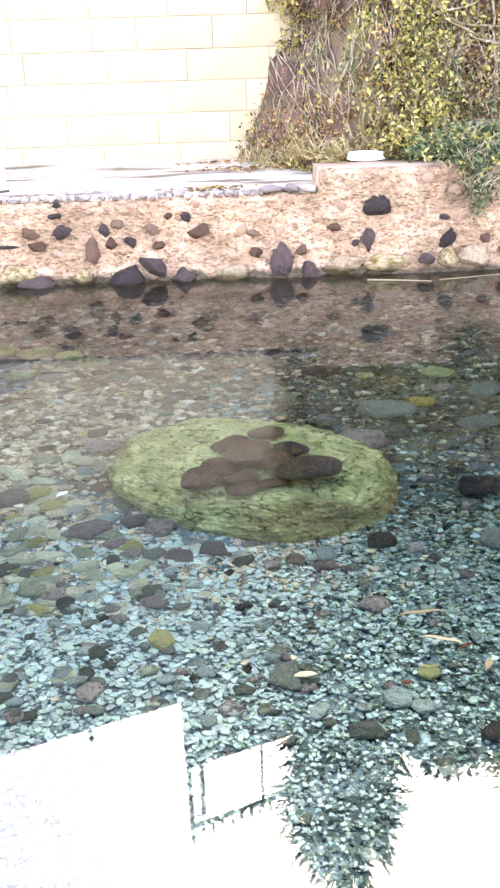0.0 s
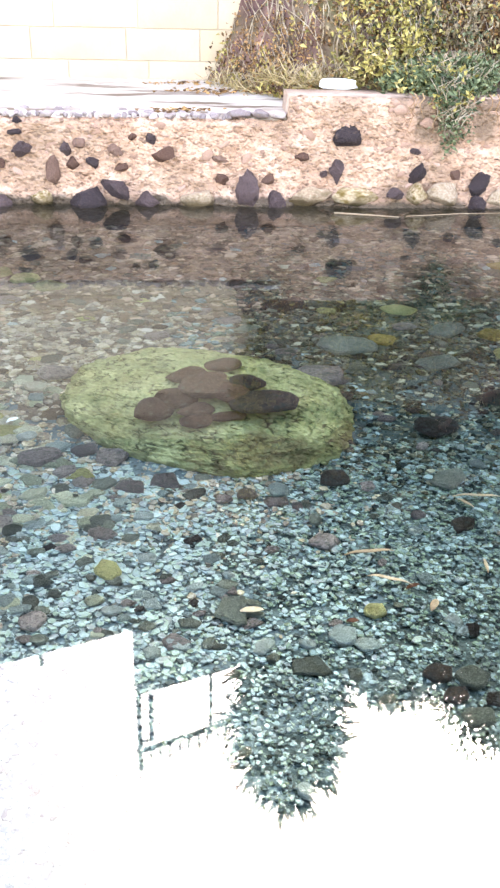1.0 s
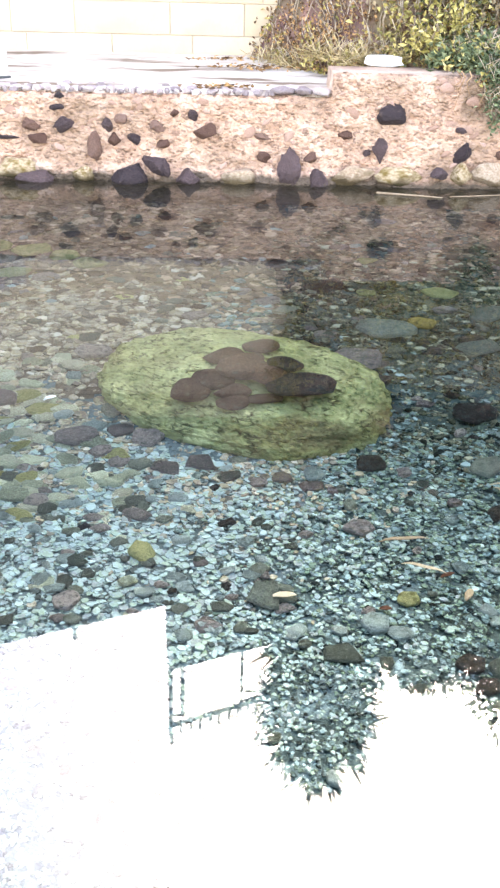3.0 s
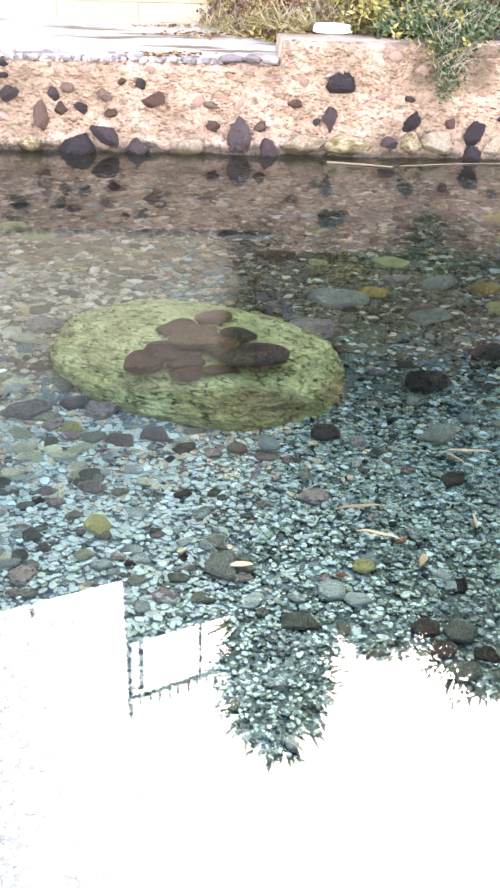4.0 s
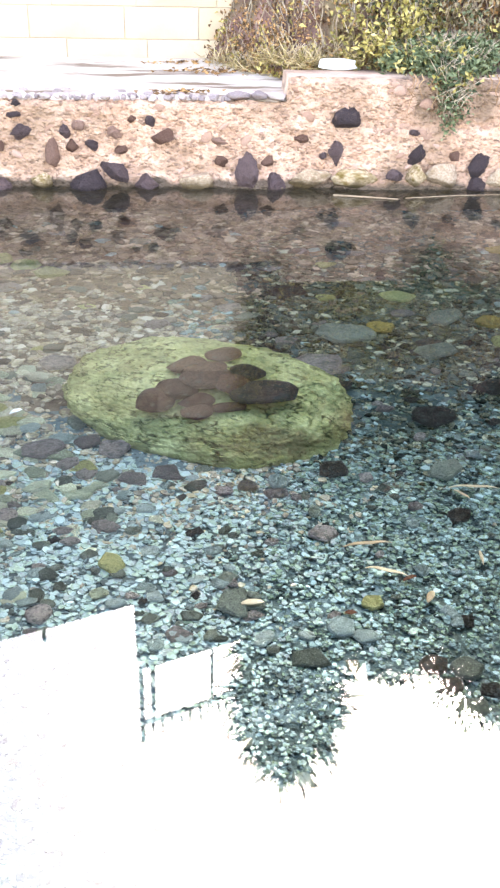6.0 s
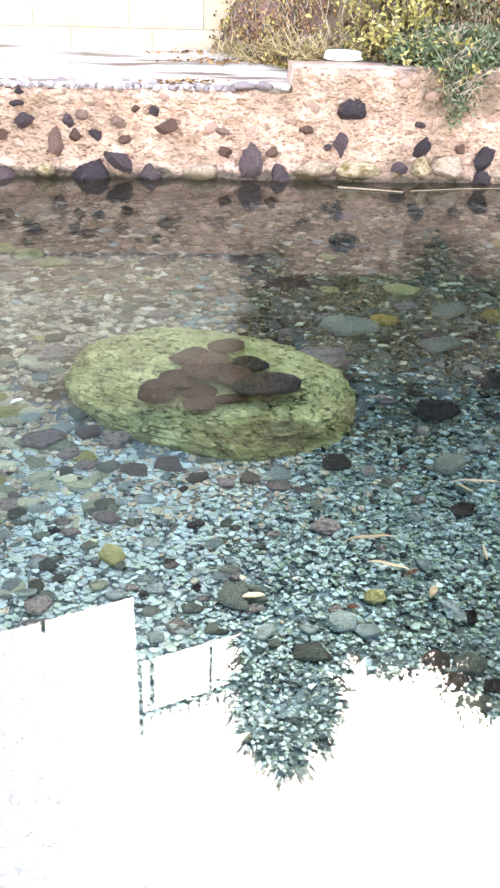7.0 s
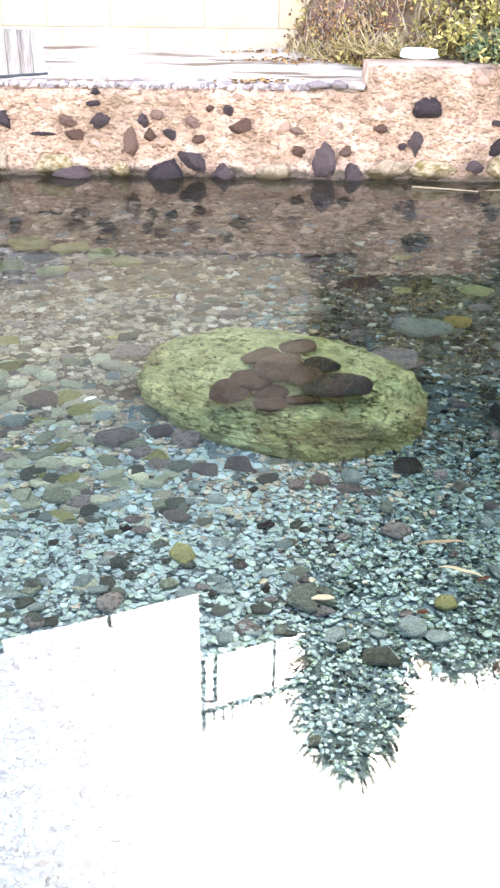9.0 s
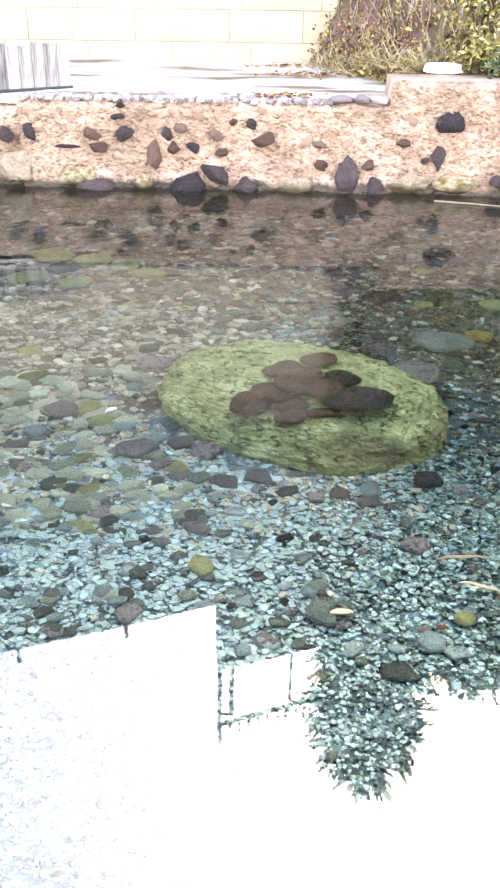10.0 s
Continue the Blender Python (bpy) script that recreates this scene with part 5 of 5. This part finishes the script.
for k in range(80):
    x = rn.uniform(WALL_L + 0.04, WALL_R - 0.05)
    z = rn.uniform(0.0, wall_top(x) - 0.04)
    s = rn.uniform(0.02, 0.065)
    if x > 2.85 and z < 0.55:
        continue
    put("chip", chip_me[k % 8], wall_low, pose(x, WALL_Y - relief(x, z) + 0.004, z, 0, rn.uniform(-40, 40), 0) @ Matrix.Diagonal((s, 0.016, s * rn.uniform(0.4, 0.8), 1)))

# grey cobbles along the rim of the ledge
rim_me = stone_meshes("rim_stone", STONES, M_RIM)
for y_off, first, last, lo, hi, gap in ((0.03, WALL_L + 0.02, 0.50, 0.035, 0.085, 1.7), (0.075, WALL_L, 0.60, 0.04, 0.12, 1.5), (0.14, WALL_L, 0.40, 0.06, 0.14, 1.6), (0.22, WALL_L, 0.2, 0.07, 0.16, 1.9), (0.32, WALL_L, -0.5, 0.08, 0.17, 2.2)):
    x = first
    while x < last:
        w = rn.uniform(lo, hi)
        y = WALL_Y + y_off + rn.uniform(-0.02, 0.025)
        put("rim_stone", rim_me[rn.randrange(9)], wall_low, pose(x + w / 2, y, LEDGE + 0.004 + rn.uniform(-0.010, 0.006), rn.uniform(-8, 8), rn.uniform(-8, 8), rn.uniform(-25, 25)) @ Matrix.Diagonal((w / 2, w * rn.uniform(0.28, 0.42), rn.uniform(0.018, 0.03), 1)))
        x += w * rn.uniform(1.0, gap)
for x, y_off, w in ((0.58, 0.06, 0.21), (0.76, 0.05, 0.15), (0.90, 0.04, 0.17), (0.67, 0.13, 0.16)):
    put("rim_stone", rim_me[int(w * 100) % 9], wall_low, pose(x, WALL_Y + y_off, LEDGE + 0.022, 0, 6, 10) @ Matrix.Diagonal((w / 2, 0.06, 0.036, 1)))

# dead leaves and twigs blown over the ledge
lit_rng = np.random.RandomState(91)
lit_pos, lit_al = [], []
for x0, y0, run in ((0.14, 10.20, 0.35), (0.33, 9.75, 0.35), (0.56, 9.62, 0.25), (0.10, 8.60, 0.25)):
    k = 60
    p = np.stack([x0 + lit_rng.normal(0, run * 0.7, k), y0 + lit_rng.normal(0, 0.05, k), np.full(k, LEDGE + 0.035)], 1)
    p[:, 1] += 0.15 * (p[:, 0] - x0)
    p[:, 2] += 0.013 * (p[:, 1] - 8.5)
    lit_pos.append(p)
    lit_al.append(np.stack([lit_rng.normal(size=k), 0.4 * lit_rng.normal(size=k), 0.05 * lit_rng.normal(size=k)], 1))
lit_pos, lit_al = np.concatenate(lit_pos), np.concatenate(lit_al)
tagged(put("leaf_litter", leaves("leaf_litter", lit_pos, lit_al, lit_rng.uniform(0.03, 0.08, len(lit_pos)), lit_rng.uniform(0.012, 0.03, len(lit_pos)), M_DRY, seed=92)), "dry leaf litter blown together on the pale ledge", "leaf litter", kind="stuff")

# ashlar blocks of the back wall, course by course
COURSES = [(0.62, 0.30, (-1.0, -0.2)), (0.92, 0.298, (-1.36, -0.42)), (1.218, 0.304, (-1.12, -0.30, 0.49)), (1.522, 0.298, (-0.89, -0.10)), (1.82, 0.305, (-1.03, -0.59, 0.17)), (2.125, 0.30, (-1.04, -0.26, 0.52)),
           (2.425, 0.30, (-0.85, -0.05)), (2.725, 0.30, (-1.2, -0.55)), (3.025, 0.30, (-1.0, -0.2))]
inv = wall_back.matrix_basis.inverted()
for z, h, joints in COURSES:
    joints = list(joints)
    while joints[0] > -7.0:
        joints.insert(0, joints[0] - rn.choice((0.45, 0.62, 0.78, 0.80, 0.84)))
    while joints[-1] < 1.6:
        joints.append(joints[-1] + rn.uniform(0.7, 0.86))
    for x, x2 in zip(joints, joints[1:]):
        ob = put("block", box("block", x2 - x - 0.004, 0.07, h - 0.004, 0.004, 0.0015, rn.randrange(999), M_ASHLAR if z < 2.7 else M_TOPASHLAR), wall_back)
        ob.matrix_basis = inv @ pose((x + x2) / 2, BACK_Y + 0.035 + rn.uniform(-0.003, 0.004), z + h / 2)

# blocks of the dark stacked wall
inv = wall_dark.matrix_basis.inverted()
z = -0.75
while z < 0.86:
    h = rn.uniform(0.14, 0.21)
    x = 2.92 + rn.uniform(0, 0.1)
    while x < 5.8:
        w = rn.uniform(0.22, 0.42)
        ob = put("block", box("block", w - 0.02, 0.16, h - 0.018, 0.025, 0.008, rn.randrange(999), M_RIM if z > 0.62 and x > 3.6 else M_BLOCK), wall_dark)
        ob.matrix_basis = inv @ pose(x + w / 2, 8.76 + rn.uniform(-0.02, 0.02), z + h / 2)
        x += w
    z += h

# brown stones at the waterline of the recess and pale ones above it
corner_me = [stone_meshes("stone", WEDGE, m) for m in (M_BLOCK, M_PALE)]
for k, (x, y, z, w, h, tone) in enumerate(((3.17, 8.60, 0.05, 0.17, 0.13, 0), (3.33, 8.62, 0.09, 0.20, 0.10, 0), (3.52, 8.64, 0.11, 0.24, 0.12, 0), (3.43, 8.56, 0.02, 0.28, 0.09, 0), (3.22, 8.54, -0.01, 0.20, 0.08, 0), (3.70, 8.60, 0.06, 0.30, 0.16, 0), (3.70, 8.66, 0.78, 0.40, 0.27, 1))):
    put("stone", corner_me[tone][(k * 4 + 1) % 9], wall_dark, inv @ pose(x, y, z, 0, rn.uniform(-6, 6), 0) @ Matrix.Diagonal((w / 2, 0.11, h / 2, 1)))
lay("rock", corner_me[1], 4, 3.70, 8.80, 1.04, 0.46, 0.34, 0.32, 12, "pale grey weathered rock on top of the recess wall", "rock")

# ---- pebbles of the bed: fine ones before the near bank, coarse ones to either side ----
def pebble_field(name, n, base, lo, hi, seed, sink, reach=7.1, rough=0.22, smooth=False, outside=False):
    """n pebbles strewn over the part of the bed before the near bank, each a squashed, turned stone."""
    r = np.random.RandomState(seed)
    y = 1.4 + reach * r.rand(n * 2) ** 0.80
    x = r.uniform(-3, 4.6, n * 2)
    keep = (x > -0.30 * y - 0.5) & (x < 0.46 * y + 0.5)
    if outside:
        x = r.uniform(POOL[0] + 0.1, POOL[1] - 0.1, n * 2)
        keep = ~((x > -0.30 * y - 0.5) & (x < 0.46 * y + 0.5))
    x, y = x[keep][:n], y[keep][:n]
    n = len(x)
    z = np.array([bed_height(a, b) for a, b in zip(x, y)])
    size = (lo + (hi - lo) * r.rand(n) ** 2.2) * (0.42 + 0.13 * y)
    size *= np.where(x < 0.1 * y - 0.2, 1.15, 0.95)
    v, f = base
    k = len(v)
    sx, sy, sz = size * 1.1, size * r.uniform(0.5, 0.9, n), size * r.uniform(0.14, 0.28, n)
    a = r.uniform(0, math.pi, n)
    t1, t2 = r.normal(0, 0.18, n), r.normal(0, 0.18, n)
    P = v[None] * (1 + rough * r.normal(size=(n, k, 1)).clip(-1.5, 1.5)) * np.stack([sx, sy, sz], 1)[:, None]
    c, s = np.cos(a)[:, None], np.sin(a)[:, None]
    X, Y, Z = P[..., 0] * c - P[..., 1] * s, P[..., 0] * s + P[..., 1] * c, P[..., 2]
    Z = Z + X * t1[:, None] + Y * t2[:, None]
    V = np.stack([X + x[:, None], Y + y[:, None], Z + (z + sz * sink)[:, None]], -1).reshape(-1, 3)
    F = (f[None] + (np.arange(n) * k)[:, None, None]).reshape(-1, 3)
    return strewn(name, V, F, x, y, r, len(f), smooth)


def strewn(name, V, F, x, y, r, per, smooth):
    """Joins the pebbles of a field, each toned for its part of the bed and what mirrors over it."""
    n = len(x)
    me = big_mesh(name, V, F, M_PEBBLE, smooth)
    for m in (M_DARKPEBBLE, M_FARPEBBLE, M_HILLMIRRORPEBBLE, M_MIDPEBBLE, M_NEARPEBBLE):
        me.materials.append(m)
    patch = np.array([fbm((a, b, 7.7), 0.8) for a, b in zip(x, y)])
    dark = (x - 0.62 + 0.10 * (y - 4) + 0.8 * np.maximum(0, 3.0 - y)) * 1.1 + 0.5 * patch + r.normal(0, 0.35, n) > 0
    far_brown = y + 0.8 * patch + r.normal(0, 0.35, n) > np.where(x < 0.5, 6.4, 6.9)
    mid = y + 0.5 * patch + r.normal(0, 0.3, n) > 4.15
    hill_mirror = (y + 0.8 * patch + 0.5 * x + r.normal(0, 0.4, n) > 5.35) & (x > 0.4)
    me.polygons.foreach_set("material_index", np.repeat(np.where(far_brown, 2, np.where(hill_mirror, 3, np.where(dark & (y + 0.3 * patch - 0.25 * x < 2.72), 5, np.where(dark, 1, np.where(mid, 4, 0))))), per).astype(np.int32))
    return tagged(put(name, me, bed), "mixed grey-green river pebbles under water", kind="stuff")


def shingle_field(name, n, lo, hi, seed, y0=1.5, run=6.8, ease=0.85):
    """n flat, broken chips of stone with worn edges, lying over one another on the gravel."""
    r = np.random.RandomState(seed)
    k = 9
    y = y0 + run * r.rand(n * 3) ** ease
    x = r.uniform(-3, 4.6, n * 3)
    keep = (x > -0.30 * y - 0.4) & (x < 0.46 * y + 0.4) & (((x - 0.19) / 0.85) ** 2 + ((y - 4.85) / 0.65) ** 2 > 1)
    x, y = x[keep][:n], y[keep][:n]
    n = len(x)
    size = (lo + (hi - lo) * r.rand(n) ** 1.8) * np.maximum(0.35, 0.27 * y - 0.15) * np.where(x < 0.1 * y - 0.2, 1.15, 0.95)
    a = 2 * math.pi * (np.arange(k)[None] + r.uniform(-0.3, 0.3, (n, k))) / k
    rad = r.uniform(0.72, 1.12, (n, k))
    turn, thin = r.uniform(0, math.pi, n)[:, None], r.uniform(0.5, 0.95, n)[:, None]
    thick = size * r.uniform(0.12, 0.26, n)
    cx, cy = np.cos(a) * rad, np.sin(a) * rad * thin
    px, py = cx * np.cos(turn) - cy * np.sin(turn), cx * np.sin(turn) + cy * np.cos(turn)
    t1, t2 = r.normal(0, 0.13, n)[:, None], r.normal(0, 0.13, n)[:, None]
    z = np.array([bed_height(p, q) for p, q in zip(x, y)]) + thick * 0.7 + r.uniform(0.0, 0.018, n)
    rings = []
    for grow, level in ((1.0, -0.5), (0.88, 1.0)):
        X, Y = px * grow * size[:, None], py * grow * size[:, None]
        rings.append(np.stack([X + x[:, None], Y + y[:, None], z[:, None] + level * thick[:, None] + X * t1 + Y * t2], -1))
    V = np.concatenate(rings, 1).reshape(-1, 3)
    f = []
    for i in range(k):
        i2 = (i + 1) % k
        f += [(i, i2, k + i2), (i, k + i2, k + i)]
    f += [(k, k + i, k + i + 1) for i in range(1, k - 1)]
    f = np.array(f)
    F = (f[None] + (np.arange(n) * 2 * k)[:, None, None]).reshape(-1, 3)
    return strewn(name, V, F, x, y, r, len(f), False)


pebble_field("gravel", 20000, ico(1), 0.008, 0.027, 51, 0.5)
pebble_field("coarse_gravel", 12000, ico(1), 0.026, 0.060, 54, 0.5, outside=True)
pebble_field("grit", 8000, ico(1), 0.007, 0.017, 53, 0.9, 3.4)
pebble_field("pebbles", 3200, stone_shape(2, 33, 0.3, 1.0, 8), 0.014, 0.036, 52, 0.6, rough=0.05, smooth=True)
shingle_field("shingle", 14000, 0.014, 0.036, 55)
shingle_field("fine_shingle", 21000, 0.014, 0.030, 56, 1.6, 2.9, 1.15)
loose_me = [stone_meshes("pebble", CHIP, m, False) for m in (M_WETDARK, M_GREYBLUE, M_WETPALE, M_WETBROWN, M_ALGAE)]
for k in range(280):
    y = 2.0 + 6.0 * rn.random()
    x = rn.uniform(-0.28 * y - 0.3, 0.44 * y + 0.2)
    w = rn.uniform(0.045, 0.095) * (0.55 + 0.11 * y)
    if ((x - 0.19) / 0.9) ** 2 + ((y - 4.8) / 0.75) ** 2 < 1:
        continue
    put("pebble", loose_me[rn.choice((0, 1, 1, 2, 2, 1, 3, 2, 1, 1, 1, 3))][k % 8], bed, pose(x, y, bed_height(x, y) + 0.012 + w * 0.10, rn.uniform(-10, 10), rn.uniform(-10, 10), rn.uniform(0, 180)) @ Matrix.Diagonal((w / 2, w * rn.uniform(0.3, 0.45), w * rn.uniform(0.16, 0.25), 1)))

# flat slabs lying over one another beside the boulder and towards the wall
slab_me = [stone_meshes("slab", FLAT, m, False) for m in (M_WETDARK, M_GREYBLUE, M_WETPALE, M_WETBROWN, M_ALGAE, M_SLAB)]
for k in range(380):
    y = 3.7 + (4.4 if k < 180 else 1.6) * rn.random()
    x = rn.uniform(-0.28 * y - 0.2, 0.44 * y + 0.1 if k < 180 else -0.3)
    w = rn.uniform(0.07, 0.15) * (0.5 + 0.13 * y)
    if ((x - 0.19) / 0.9) ** 2 + ((y - 4.8) / 0.75) ** 2 < 1 or (y < 4.6 and x > -0.1):
        continue
    kinds = (5, 5, 5, 5, 5, 5, 3, 1, 5, 4, 5, 5) if x < 0.3 and y < 5.4 else (0, 3, 0, 3, 0, 0, 0, 1, 3, 0, 1, 4)
    put("slab", slab_me[rn.choice(kinds)][k % 9], bed, pose(x, y, bed_height(x, y) + w * 0.13, rn.uniform(-14, 14), rn.uniform(-12, 12), rn.uniform(-40, 40)) @ Matrix.Diagonal((w / 2, w * rn.uniform(0.28, 0.42), w * rn.uniform(0.11, 0.18), 1)))
for k in range(100):
    y = 3.0 + 1.3 * rn.random()
    x = rn.uniform(-0.28 * y - 0.2, 0.35)
    w = rn.uniform(0.05, 0.10)
    put("slab", slab_me[rn.choice((2, 5, 1, 2, 1, 1, 2, 3))][k % 9], bed, pose(x, y, bed_height(x, y) + 0.014 + w * 0.10, rn.uniform(-12, 12), rn.uniform(-12, 12), rn.uniform(-40, 40)) @ Matrix.Diagonal((w / 2, w * rn.uniform(0.3, 0.45), w * rn.uniform(0.12, 0.2), 1)))
